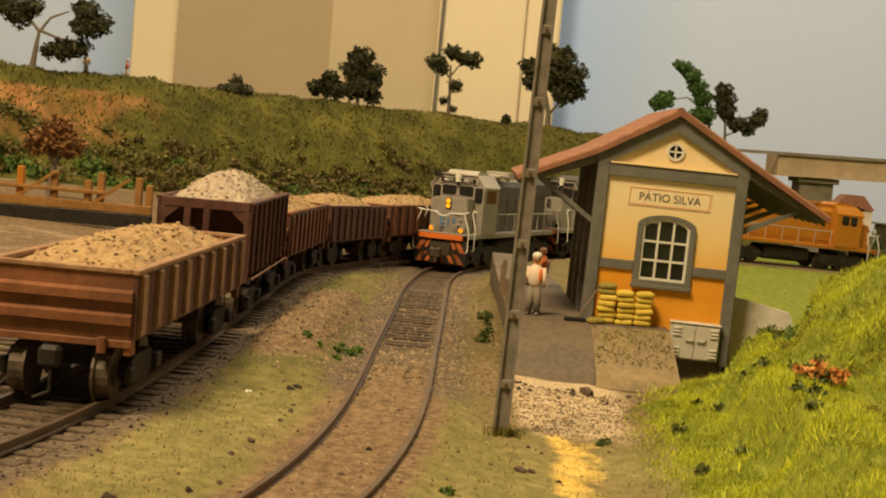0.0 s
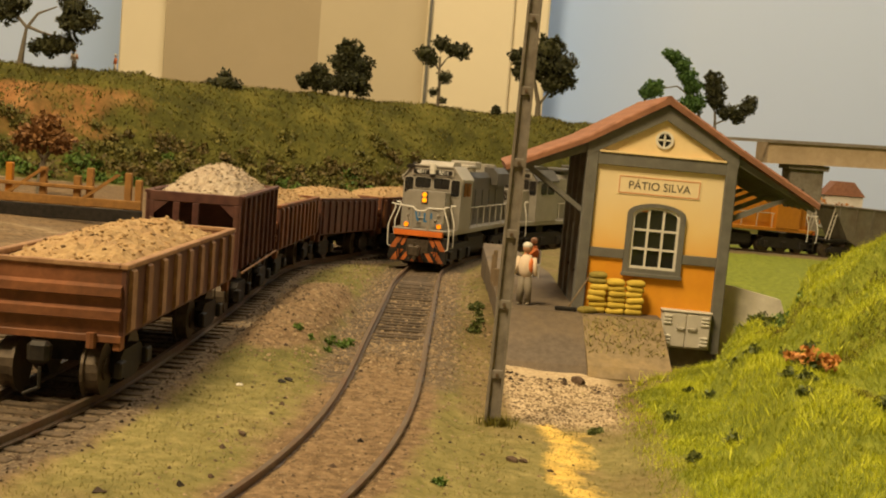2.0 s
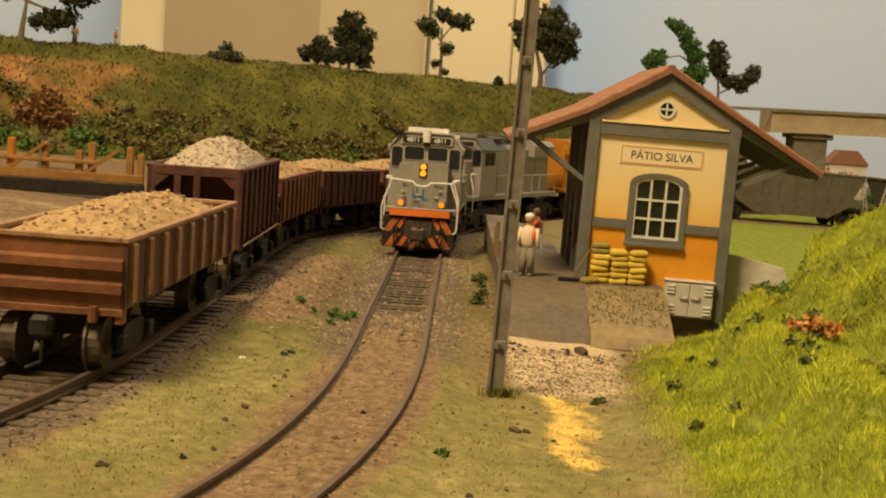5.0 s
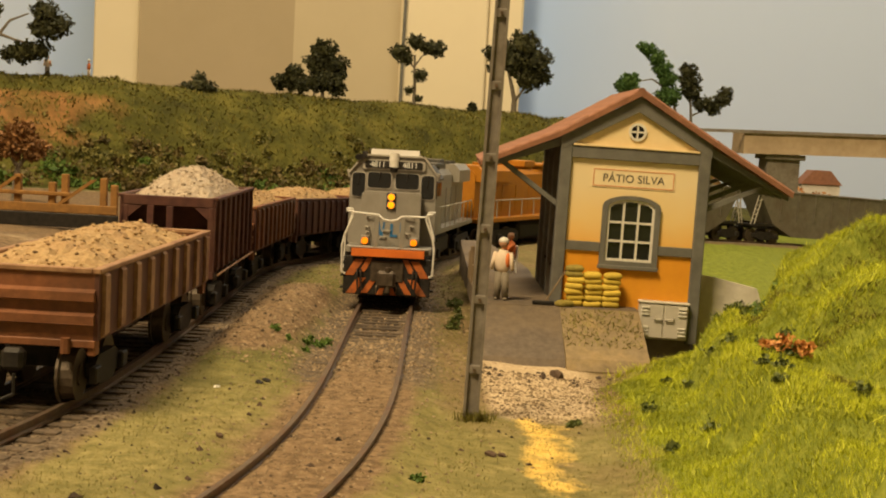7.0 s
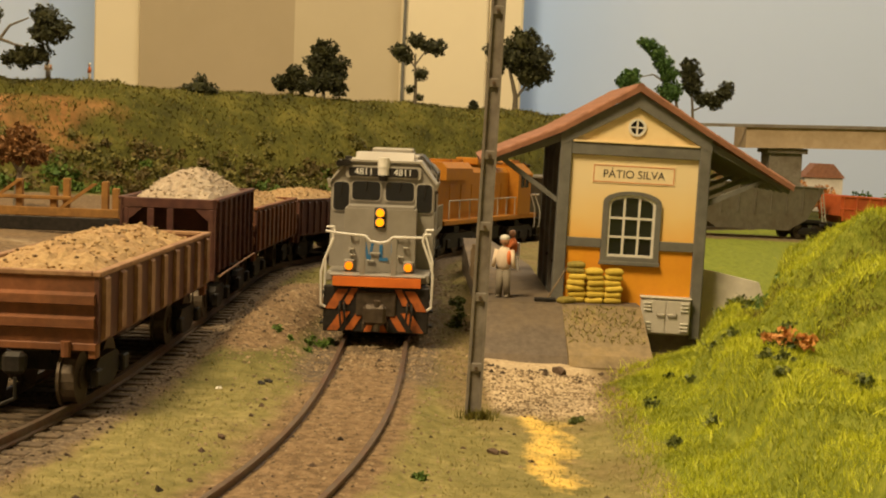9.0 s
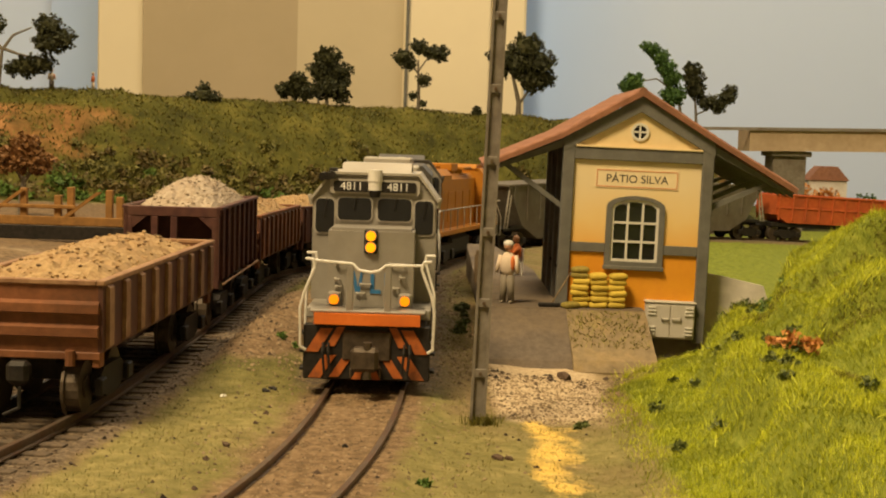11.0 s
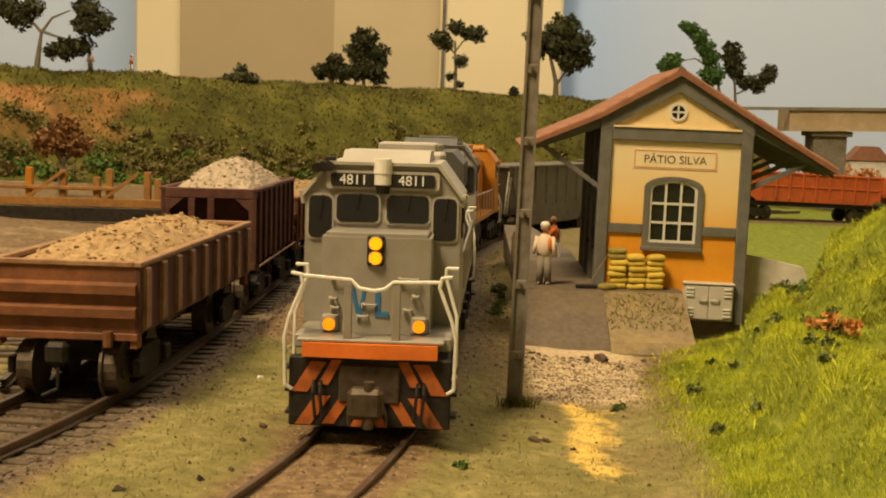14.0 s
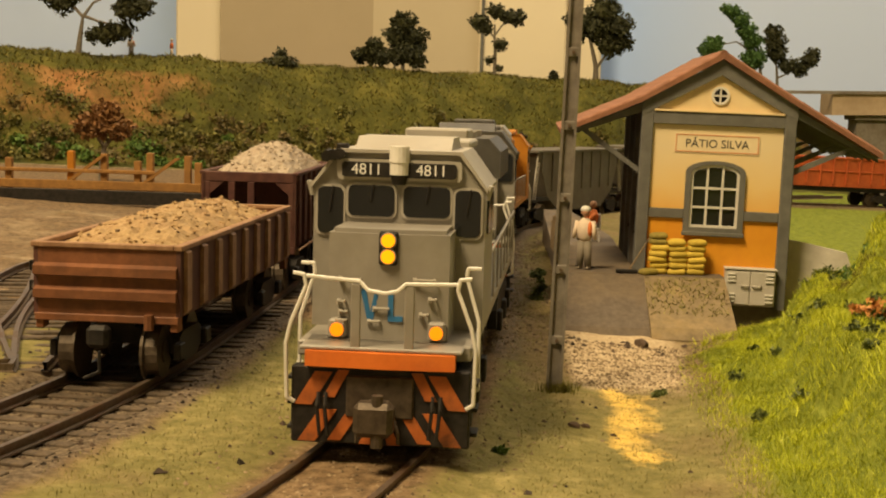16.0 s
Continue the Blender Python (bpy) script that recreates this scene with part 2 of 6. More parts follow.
M_SKY = material("pale_blue_wall_paint", (0.50, 0.62, 0.90), (0.53, 0.65, 0.93), 0.9, 6, 0, 0, (0.46, 0.58, 0.88), 1.2, 0.6)
M_BLUEWALL = material("blue_wall_paint", (0.40, 0.55, 0.90), (0.44, 0.58, 0.92), 0.9, 6, 0, 0, (0.48, 0.60, 0.90), 3.0, 0.6)
def strip_fade(name, x0, x1, deep, pale):
    """Wall colour fading from a deeper to a paler tone between two places (mm)."""
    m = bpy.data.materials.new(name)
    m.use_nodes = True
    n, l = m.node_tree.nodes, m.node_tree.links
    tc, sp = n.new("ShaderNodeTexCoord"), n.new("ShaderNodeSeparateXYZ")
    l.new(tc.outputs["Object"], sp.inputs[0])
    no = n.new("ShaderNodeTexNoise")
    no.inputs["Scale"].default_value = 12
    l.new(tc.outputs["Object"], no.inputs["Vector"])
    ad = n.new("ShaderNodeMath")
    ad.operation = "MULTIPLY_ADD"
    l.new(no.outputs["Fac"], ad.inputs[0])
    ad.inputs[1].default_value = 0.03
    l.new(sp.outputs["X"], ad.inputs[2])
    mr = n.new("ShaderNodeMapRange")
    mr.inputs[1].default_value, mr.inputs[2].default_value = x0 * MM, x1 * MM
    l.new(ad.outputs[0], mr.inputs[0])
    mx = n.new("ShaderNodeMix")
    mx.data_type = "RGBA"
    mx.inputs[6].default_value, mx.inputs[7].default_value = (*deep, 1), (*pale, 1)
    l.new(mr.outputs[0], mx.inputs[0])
    bs = n["Principled BSDF"]
    l.new(mx.outputs[2], bs.inputs["Base Color"])
    bs.inputs["Roughness"].default_value = 0.9
    return m


M_STRIP = strip_fade("deep_to_pale_blue", 130, 300, (0.37, 0.53, 0.92), (0.50, 0.62, 0.90))
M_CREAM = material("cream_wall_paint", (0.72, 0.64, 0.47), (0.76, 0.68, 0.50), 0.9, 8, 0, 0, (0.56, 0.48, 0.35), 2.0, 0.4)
# Shaded pillar faces: the shade is in the tan colour, easing towards the right.
M_PILLAR_SHADE = material("tan_shaded_wall", (0.38, 0.315, 0.21), (0.42, 0.345, 0.235), 0.9, 8, 0, 0, (0.40, 0.33, 0.23), 2.5, 0.5)
M_PILLAR_HALFSHADE = material("tan_half_shaded_wall", (0.50, 0.43, 0.30), (0.54, 0.465, 0.325), 0.9, 8, 0, 0, (0.46, 0.39, 0.27), 2.5, 0.5)
M_ROOM = material("room_paint", (0.55, 0.50, 0.42), (0.6, 0.55, 0.46), 0.9, 5, 0, 0)
M_BARK = material("tree_bark", (0.10, 0.085, 0.065), (0.19, 0.165, 0.13), 0.9, 500, 0, 0.4)
M_LEAF = island_leaf("dark_foliage", (0.020, 0.023, 0.010), (0.060, 0.062, 0.024))
M_LEAF2 = island_leaf("green_foliage", (0.03, 0.075, 0.018), (0.08, 0.15, 0.035))
M_BUSH = island_leaf("bush_foliage", (0.05, 0.10, 0.018), (0.12, 0.19, 0.035))
M_GRASS = island_leaf("bright_grass", (0.24, 0.285, 0.013), (0.66, 0.68, 0.05), 0.45)
M_GRASSL = island_leaf("mid_green_grass", (0.135, 0.17, 0.011), (0.38, 0.41, 0.035), 0.5)
M_HILLDARK = island_leaf("dark_olive_grass", (0.052, 0.052, 0.010), (0.115, 0.098, 0.022))
M_MOSS = island_leaf("faded_moss_fibre", (0.13, 0.12, 0.034), (0.30, 0.26, 0.085), 0.8)
M_GRASSD = island_leaf("olive_grass", (0.085, 0.081, 0.014), (0.185, 0.162, 0.032), 0.6)
M_REDLEAF = island_leaf("red_flowers", (0.38, 0.15, 0.035), (0.62, 0.30, 0.09))
M_STONE = island_leaf("grey_brown_stones", (0.085, 0.06, 0.036), (0.33, 0.245, 0.15), 0.9)
M_COAL = island_leaf("dark_chips", (0.02, 0.016, 0.012), (0.09, 0.06, 0.04), 0.9)
M_SHRUB = island_leaf("dark_shrub", (0.045, 0.065, 0.016), (0.12, 0.14, 0.035))
M_PERSON_W = material("figure_paint", (0.62, 0.50, 0.38), (0.70, 0.58, 0.46), 0.7, 500, 0, 0)
M_PERSON_O = material("figure_orange", (0.60, 0.16, 0.04), (0.66, 0.2, 0.06), 0.7, 500, 0, 0)
M_PERSON_G = material("figure_grey", (0.16, 0.14, 0.105), (0.22, 0.19, 0.15), 0.7, 500, 0, 0)
M_PERSON_S = material("figure_tan", (0.40, 0.22, 0.13), (0.46, 0.26, 0.16), 0.7, 500, 0, 0)


# ---- tracks: straight, a bend to the right behind the station, then straight ----
def make_path(pts, x0, y0, R, turn, tail):
    """Points of a line: the near stretch, then a circle from (x0, y0), then a straight tail."""
    out = [Vector((x, y)) for x, y in pts]
    n = 40
    for i in range(n + 1):
        a = radians(turn) * i / n
        out.append(Vector((x0 + R * (1 - math.cos(a)), y0 + R * math.sin(a))))
    d = Vector((math.sin(radians(turn)), math.cos(radians(turn))))
    for i in range(1, 25):
        out.append(out[n + len(pts)] + d * tail * i / 24)
    # even spacing, slightly smoothed
    acc = [0.0]
    for a, b in zip(out, out[1:]):
        acc.append(acc[-1] + (b - a).length)
    s = np.arange(0, acc[-1], 4.0)
    xs, ys = np.interp(s, acc, [p.x for p in out]), np.interp(s, acc, [p.y for p in out])
    k = np.ones(11) / 11
    for _ in range(2):
        xs[5:-5] = np.convolve(xs, k, "valid")
        ys[5:-5] = np.convolve(ys, k, "valid")
    acc2 = np.concatenate([[0], np.cumsum(np.hypot(np.diff(xs), np.diff(ys)))])
    return acc2, xs, ys


NEAR_A = [(-62, -20), (-46, 15), (-33, 50), (-25, 76), (-19.8, 100), (-15.2, 126), (-12.6, 150), (-10.6, 180), (-9.8, 220), (-9.7, 275), (-9.0, 335)]
TRACK_A = make_path(NEAR_A + [(-8.6, 400), (-8.3, 460)], -8.0, 520, 450, 70, 1000)
NEAR_B = [(-124, -30), (-105, 20), (-90.2, 70), (-82.2, 98), (-76.7, 130), (-73.7, 152), (-71.8, 185), (-70.7, 230), (-70.2, 290)]
TRACK_B = make_path(NEAR_B + [(-70.2, 345)], -70.2, 390, 680, 40, 700)


def along(track, s):
    a, xs, ys = track
    x, y = np.interp(s, a, xs), np.interp(s, a, ys)
    if s > a[-1]:
        d = np.array([xs[-1] - xs[-3], ys[-1] - ys[-3]])
        d = d / np.hypot(*d) * (s - a[-1])
        x, y = xs[-1] + d[0], ys[-1] + d[1]
    return float(x), float(y)


def s_at_y(track, y):
    a, xs, ys = track
    return float(np.interp(y, ys, a))


def dip(track, y):
    """The tracks dip behind the station."""
    a, b = np.clip((y - 400) / 150, 0, 1), np.clip((y - 720) / 160, 0, 1)
    return (-7.0 if track is TRACK_A else -4.0) * a * a * (3 - 2 * a) * (1 - 0.95 * b * b * (3 - 2 * b))


def level(track, y):
    """Height of the rails."""
    return dip(track, y) + tilt(np.interp(y, track[2], track[1]))


def on_track(track, s, length, inset):
    """Pose of a vehicle whose front is at s and whose rear at s + length; local -y is its front, origin at the front on the rail."""
    p, q = Vector(along(track, s + inset)), Vector(along(track, s + length - inset))
    d = (q - p).normalized()
    o = p - d * inset
    za, zb = float(level(track, p.y)), float(level(track, q.y))
    grade = (zb - za) / (q - p).length
    return pose(o.x * MM, o.y * MM, (za - grade * inset) * MM, math.degrees(math.atan(grade)), 0, math.degrees(math.atan2(-d.x, d.y)))


def build_track(track, name, s0, s1, label, keep=300):
    a, xs, ys = track
    t = thing(name, Matrix(), label, "railway track", "railway tracks", "structure")
    ss = np.arange(s0, s1, 4.0)
    for side in (-1, 1):
        bm = B()
        prev = None
        prof = [(-0.9, -2.0), (0.9, -2.0), (0.9, -1.7), (0.3, -1.5), (0.35, -0.6), (0.55, -0.5), (0.55, 0.0), (-0.55, 0.0), (-0.55, -0.5), (-0.35, -0.6), (-0.3, -1.5), (-0.9, -1.7)]
        for s in ss:
            p, q = Vector(along(track, s - 2)), Vector(along(track, s + 2))
            d = (q - p).normalized()
            nrm = Vector((d.y, -d.x))
            c = (p + q) / 2 + nrm * side * (8.25 + 0.55)
            ring = [bm.verts.new((c.x + nrm.x * u, c.y + nrm.y * u, z + float(level(track, c.y)))) for u, z in prof]
            if prev:
                for i in range(len(prof)):
                    bm.faces.new((prev[i], prev[(i + 1) % 12], ring[(i + 1) % 12], ring[i]))
            prev = ring
        bmesh.ops.recalc_face_normals(bm, faces=bm.faces[:])
        part("rail", bm, M_RAIL, t)
    bm = B()
    box(bm, -14.5, 14.5, -1.3, 1.3, -3.6, -2.0, 0.15)
    me = to_mesh("sleeper", bm, M_SLEEPER)
    rnd = random.Random(5)
    n = 0
    for s in np.arange(s0 + 2, s1 - 2, 6.6):
        if n >= keep:
            break
        n += 1
        p, q = Vector(along(track, s - 1)), Vector(along(track, s + 1))
        d = q - p
        o = new("sleeper", me)
        o.parent = t
        o.matrix_basis = pose((p.x + q.x) / 2 * MM, (p.y + q.y) / 2 * MM, (rnd.uniform(-.2, .1) + float(level(track, p.y))) * MM, 0, 0, math.degrees(math.atan2(-d.x, d.y)) + rnd.uniform(-2, 2))
    return t


# ---- ground ----
def smooth(a, b, v):
    t = np.clip((v - a) / (b - a), 0, 1)
    return t * t * (3 - 2 * t)


def dist_to(track, X, Y):
    """Distance of points from a track's centre line."""
    a, xs, ys = track
    sel = slice(0, len(xs), 3)
    best = np.full(X.shape, 1e9)
    for px, py in zip(xs[sel], ys[sel]):
        best = np.minimum(best, (X - px) ** 2 + (Y - py) ** 2)
    return np.sqrt(best)


def ripple(X, Y, scale, seed):
    rng = np.random.RandomState(seed)
    out = np.zeros(X.shape)
    for k in range(9):
        a = rng.uniform(0, 6.28)
        f = rng.uniform(0.6, 2.2) / scale
        out += np.sin((X * math.cos(a) + Y * math.sin(a)) * f * 6.28 + rng.uniform(0, 6.28)) / (1 + f * scale)
    return out / 4


def hill_base(X):
    return np.clip(905 + 0.62 * (X + 85), 690, 1230)


def far_hill(X, Y):
    yb = hill_base(X)
    top = 74 + 12 * smooth(-420, 150, X)
    h = top * smooth(0, 1, (Y - yb) / (150 + 25 * ripple(X, Y, 160, 3))) ** 0.8
    h += (7 * ripple(X, Y, 60, 4) + 3 * ripple(X, Y, 24, 14)) * smooth(10, 60, Y - yb) * (1 - smooth(120, 190, Y - yb))
    # cutting for the road bridge
    cut = smooth(285, 335, X + 0.05 * (Y - 1000))
    return h * (1 - 0.93 * cut)


def near_hill(X, Y):
    """Grassy bank rising in uneven ledges to a steep upper edge."""
    xb = np.interp(Y, [60, 110, 150, 215, 262, 290, 330], [30, 33, 35, 34, 52, 78, 98])
    xe = np.interp(Y, [60, 130, 200, 240, 290, 330], [82, 79, 83, 92, 105, 112])
    u = X - xb
    edge = X - xe + 3 * ripple(X, Y, 22, 21)
    low = 10 * smooth(0, 1, u / (xe - xb)) + 10 * smooth(-17, -7, edge + 3 * ripple(X, Y, 34, 25))
    up = 15 * smooth(0, np.interp(Y, [150, 240], [14, 8]), edge) + 9 * smooth(6, 32, edge) + 9 * smooth(4, 60, edge)
    w = Y + 12 * ripple(X, Y, 50, 26) - 0.25 * (X - 100)
    up = up - smooth(0, 12, edge) * (8 * (1 - smooth(234, 242, w)) + 8 * (1 - smooth(190, 198, w)) + 5 * (1 - smooth(150, 158, w)))
    fade = 1 - smooth(284, 318, Y - 0.1 * (X - 90))
    return (low + np.maximum(up, 0)) * fade * (1 + 0.08 * ripple(X, Y, 35, 8)) + smooth(6, 24, u) * (1.2 * ripple(X, Y, 14, 9) + 2.2 * ripple(X, Y, 30, 19)) * fade


def bank(X, Y):
    return 6.0 * np.exp(-((X + 41 - 0.03 * (Y - 280)) / 13) ** 2) * smooth(200, 262, Y) * (1 - smooth(330, 420, Y))


def ground_z(X, Y):
    da, db = dist_to(TRACK_A, X, Y), dist_to(TRACK_B, X, Y)
    z = -1.8 + 0.8 * ripple(X, Y, 30, 1) + 0.45 * ripple(X, Y, 9, 2)
    shoulder = -1.65 - 0.5 * smooth(196, 222, Y) + np.where(X > np.interp(Y, TRACK_A[2], TRACK_A[1]), 0.45, 0.0)
    bed = -1.35 - 1.3 * smooth(240, 300, Y)
    z = z + (shoulder + 0.3 * ripple(X, Y, 10, 16) - z) * (1 - smooth(14.5, 19, da))
    z = z + (bed + 0.3 * ripple(X, Y, 8, 6) - z) * (1 - smooth(6.8, 9.2, da))
    z = z + (-2.55 - z) * (1 - smooth(13, 19, db))
    z = z + dip(TRACK_A, Y) * (1 - smooth(17, 34, da))
    z = z + dip(TRACK_B, Y) * (1 - smooth(17, 30, db)) * smooth(17, 30, da)
    free = smooth(16, 24, da) * smooth(18, 24, db)
    z = z + free * (bank(X, Y) + near_hill(X, Y) + far_hill(X, Y))
    xa, xb = np.interp(Y, TRACK_A[2], TRACK_A[1]), np.interp(Y, TRACK_B[2], TRACK_B[1])
    tl = tilt(X)
    tl = tl + (tilt(xa) - tl) * (1 - smooth(14, 22, da))
    tl = tl + (tilt(xb) - tl) * (1 - smooth(14, 22, db))
    return z + tl


def axis(segs):
    out = []
    for a, b, d in segs:
        out += list(np.arange(a, b, d))
    return np.array(out + [segs[-1][1]])


def grid_mesh(name, xs, ys, Z, masks, mat, keep=None):
    nx, ny = len(xs), len(ys)
    X, Y = np.meshgrid(xs, ys)
    co = np.stack([X, Y, Z], -1).reshape(-1, 3) * MM
    i = np.arange(nx * ny).reshape(ny, nx)
    f = np.stack([i[:-1, :-1], i[:-1, 1:], i[1:, 1:], i[1:, :-1]], -1).reshape(-1, 4)
    me = bpy.data.meshes.new(name)
    me.from_pydata(co.tolist(), [], f.tolist())
    me.polygons.foreach_set("use_smooth", [True] * len(me.polygons))
    for k, v in masks.items():
        at_ = me.attributes.new(k, "FLOAT", "POINT")
        at_.data.foreach_set("value", v.reshape(-1).astype(np.float32))
    me.materials.append(mat)
    return new(name, me)


def ground_material():
    m = bpy.data.materials.new("layout_ground")
    m.use_nodes = True
    n, l = m.node_tree.nodes, m.node_tree.links
    bs = n["Principled BSDF"]
    tc = n.new("ShaderNodeTexCoord")

    def noise_ramp(scale, cols, detail=8, rough=0.7):
        no = n.new("ShaderNodeTexNoise")
        no.inputs["Scale"].default_value, no.inputs["Detail"].default_value, no.inputs["Roughness"].default_value = scale, detail, rough
        l.new(tc.outputs["Object"], no.inputs["Vector"])
        ra = n.new("ShaderNodeValToRGB")
        el = ra.color_ramp.elements
        while len(el) < len(cols):
            el.new(0.5)
        for i, c in enumerate(cols):
            el[i].position = 0.3 + 0.4 * i / (len(cols) - 1)
            el[i].color = (*c, 1)
        l.new(no.outputs["Fac"], ra.inputs["Fac"])
        return ra.outputs["Color"], no.outputs["Fac"]

    def mask(name, scale, soft=0.18):
        a = n.new("ShaderNodeAttribute")
        a.attribute_name = name
        no = n.new("ShaderNodeTexNoise")
        no.inputs["Scale"].default_value, no.inputs["Detail"].default_value, no.inputs["Roughness"].default_value = scale, 7, 0.7
        l.new(tc.outputs["Object"], no.inputs["Vector"])
        ad = n.new("ShaderNodeMath")
        l.new(a.outputs["Fac"], ad.inputs[0])
        l.new(no.outputs["Fac"], ad.inputs[1])
        mr = n.new("ShaderNodeMapRange")
        mr.inputs[1].default_value, mr.inputs[2].default_value = 1.0 - soft, 1.0 + soft
        l.new(ad.outputs[0], mr.inputs[0])
        return mr.outputs[0]

    def mix(f, a, b):
        x = n.new("ShaderNodeMix")
        x.data_type = "RGBA"
        l.new(f, x.inputs[0])
        l.new(a, x.inputs[6])
        l.new(b, x.inputs[7])
        return x.outputs[2]

    earth, fine = noise_ramp(420, [(0.075, 0.050, 0.027), (0.170, 0.113, 0.062), (0.29, 0.20, 0.115)])
    moss, _ = noise_ramp(260, [(0.115, 0.104, 0.034), (0.205, 0.178, 0.066), (0.31, 0.262, 0.108)])
    ballast, _ = noise_ramp(700, [(0.035, 0.028, 0.02), (0.12, 0.09, 0.06), (0.24, 0.19, 0.13)])
    pale, _ = noise_ramp(600, [(0.25, 0.185, 0.112), (0.43, 0.335, 0.21), (0.58, 0.465, 0.31)])
    yellow, _ = noise_ramp(500, [(0.42, 0.27, 0.06), (0.62, 0.42, 0.10), (0.70, 0.50, 0.16)])
    lawn, _ = noise_ramp(300, [(0.08, 0.105, 0.013), (0.165, 0.195, 0.024), (0.27, 0.29, 0.045)])
    hillc, _ = noise_ramp(26, [(0.020, 0.021, 0.006), (0.072, 0.071, 0.014), (0.155, 0.138, 0.030)], 10, 0.75)
    clay, _ = noise_ramp(40, [(0.12, 0.06, 0.024), (0.26, 0.125, 0.045), (0.36, 0.20, 0.08)], 10, 0.7)
    dull, _ = noise_ramp(200, [(0.06, 0.058, 0.018), (0.12, 0.112, 0.036), (0.20, 0.178, 0.062)])
    moss = mix(mask("dull_moss", 45, 0.3), moss, dull)
    col = mix(mask("moss", 45, 0.26), earth, moss)
    col = mix(mask("ballast", 120), col, ballast)
    col = mix(mask("pale", 70), col, pale)
    col = mix(mask("yellow", 130, 0.12), col, yellow)
    col = mix(mask("lawn", 90), col, lawn)
    col = mix(mask("hill", 60, 0.12), col, hillc)
    col = mix(mask("clay", 32, 0.2), col, clay)
    l.new(col, bs.inputs["Base Color"])
    bs.inputs["Roughness"].default_value = 0.95
    bs.inputs["Specular IOR Level"].default_value = 0.15
    bp = n.new("ShaderNodeBump")
    bp.inputs["Strength"].default_value, bp.inputs["Distance"].default_value = 0.7, 0.0008
    l.new(fine, bp.inputs["Height"])
    l.new(bp.outputs[0], bs.inputs["Normal"])
    return m


GX = axis([(-1500, -700, 50), (-700, -300, 10), (-300, -130, 5), (-130, 130, 2.0), (130, 300, 5), (300, 700, 10), (700, 1500, 50)])
GY = axis([(-200, 60, 10), (60, 420, 2.4), (420, 680, 5), (680, 1260, 7), (1260, 1540, 20)])
_X, _Y = np.meshgrid(GX, GY)
_da, _db = dist_to(TRACK_A, _X, _Y), dist_to(TRACK_B, _X, _Y)
_nh, _fh = near_hill(_X, _Y), far_hill(_X, _Y)
_bk = bank(_X, _Y)
MASKS = {
    "dull_moss": np.clip(0.30 + 0.34 * ripple(_X, _Y, 45, 57) + 0.30 * smooth(150, 240, _Y), 0, 1),
    "moss": np.clip((0.86 + 0.34 * ripple(_X, _Y, 55, 51) + 0.2 * ripple(_X, _Y, 20, 52)) * smooth(9.5, 19, _da) * (1 - smooth(1.4, 4.0, _bk)) * (1 - 0.5 * smooth(4, 12, _X) * smooth(150, 200, _Y)) + 0.15 * smooth(350, 450, _Y), 0, 1) * smooth(14, 26, _db) * (1 - 0.85 * (1 - smooth(-125, -100, _X)) * smooth(130, 180, _Y)),
    "ballast": np.clip(0.40 * (1 - smooth(-140, -105, _X)) * smooth(130, 180, _Y) + np.maximum((1 - smooth(15, 25, _db)) * 0.85, (1 - smooth(14, 26, _da)) * 0.74 * np.where(_da < 8, smooth(226, 262, _Y), smooth(186, 226, _Y))), 0, 1),
    "pale": 0.55 * np.exp(-((_Y - 335) / 24) ** 2) * (1 - smooth(5, 8, _da)) + 0.62 * np.exp(-((_Y - hill_base(_X) + 16) / 13) ** 4) * (_X < 60) + 0.34 * (1 - smooth(-135, -112, _X)) * smooth(150, 190, _Y) * (1 - smooth(470, 510, _Y)) + 0.85 * smooth(17, 22, _X) * (1 - smooth(40, 62, _X)) * smooth(166, 205, _Y) * (1 - smooth(270, 280, _Y)) * (1 - smooth(1, 4, _nh)),
    "yellow": (0.62 + 0.30 * ripple(_X, _Y, 16, 61)) * np.exp(-((_X - 30.5 - 4 * ripple(_X, _Y, 26, 62)) / 7.0) ** 2) * smooth(112, 132, _Y) * (1 - smooth(184, 198, _Y)),
    "lawn": np.clip(smooth(1.5, 5, _nh) + 0.9 * smooth(60, 130, _X) * smooth(330, 380, _Y) * smooth(22, 34, _da), 0, 1),
    "hill": np.clip(0.95 * smooth(-60, 10, _Y - hill_base(_X)), 0, 1),
    "clay": np.clip((0.56 + 0.34 * ripple(_X, _Y, 70, 81)) * (1 - smooth(-270, -185, _X)) * smooth(14, 35, _fh) * (1 - smooth(60, 70, _fh)) + 0.5 * smooth(255, 290, _X) * smooth(5, 30, _fh), 0, 0.75),
}
ground = grid_mesh("ground", GX, GY, ground_z(_X, _Y), MASKS, ground_material())
tagged(ground, "scenic ground of brown earth, moss green scatter and gravel with grassy banks", "ground", "", "structure")


def z_at(x, y):
    return float(ground_z(np.array([[float(x)]]), np.array([[float(y)]]))[0, 0])


track_a = build_track(TRACK_A, "railway_track", 0, 1500, "single model railway track half buried in brown earth, curving behind the station")
TRACK_C = make_path([(-97, 150), (-101, 180), (-112, 235), (-135, 310)], -135, 310, 400, -25, 250)
track_c = build_track(TRACK_C, "railway_track", 8, 480, "dull siding track leading away past the ore wagons")
track_b = build_track(TRACK_B, "railway_track", 0, 1200, "ballasted model railway track under a row of ore wagons")

# ---- room ----
def wall_box(name, x0, x1, y0, y1, z0, z1, mat, label):
    return solo(name, box(B(), x0, x1, y0, y1, z0, z1), mat, label, "wall", kind="structure")


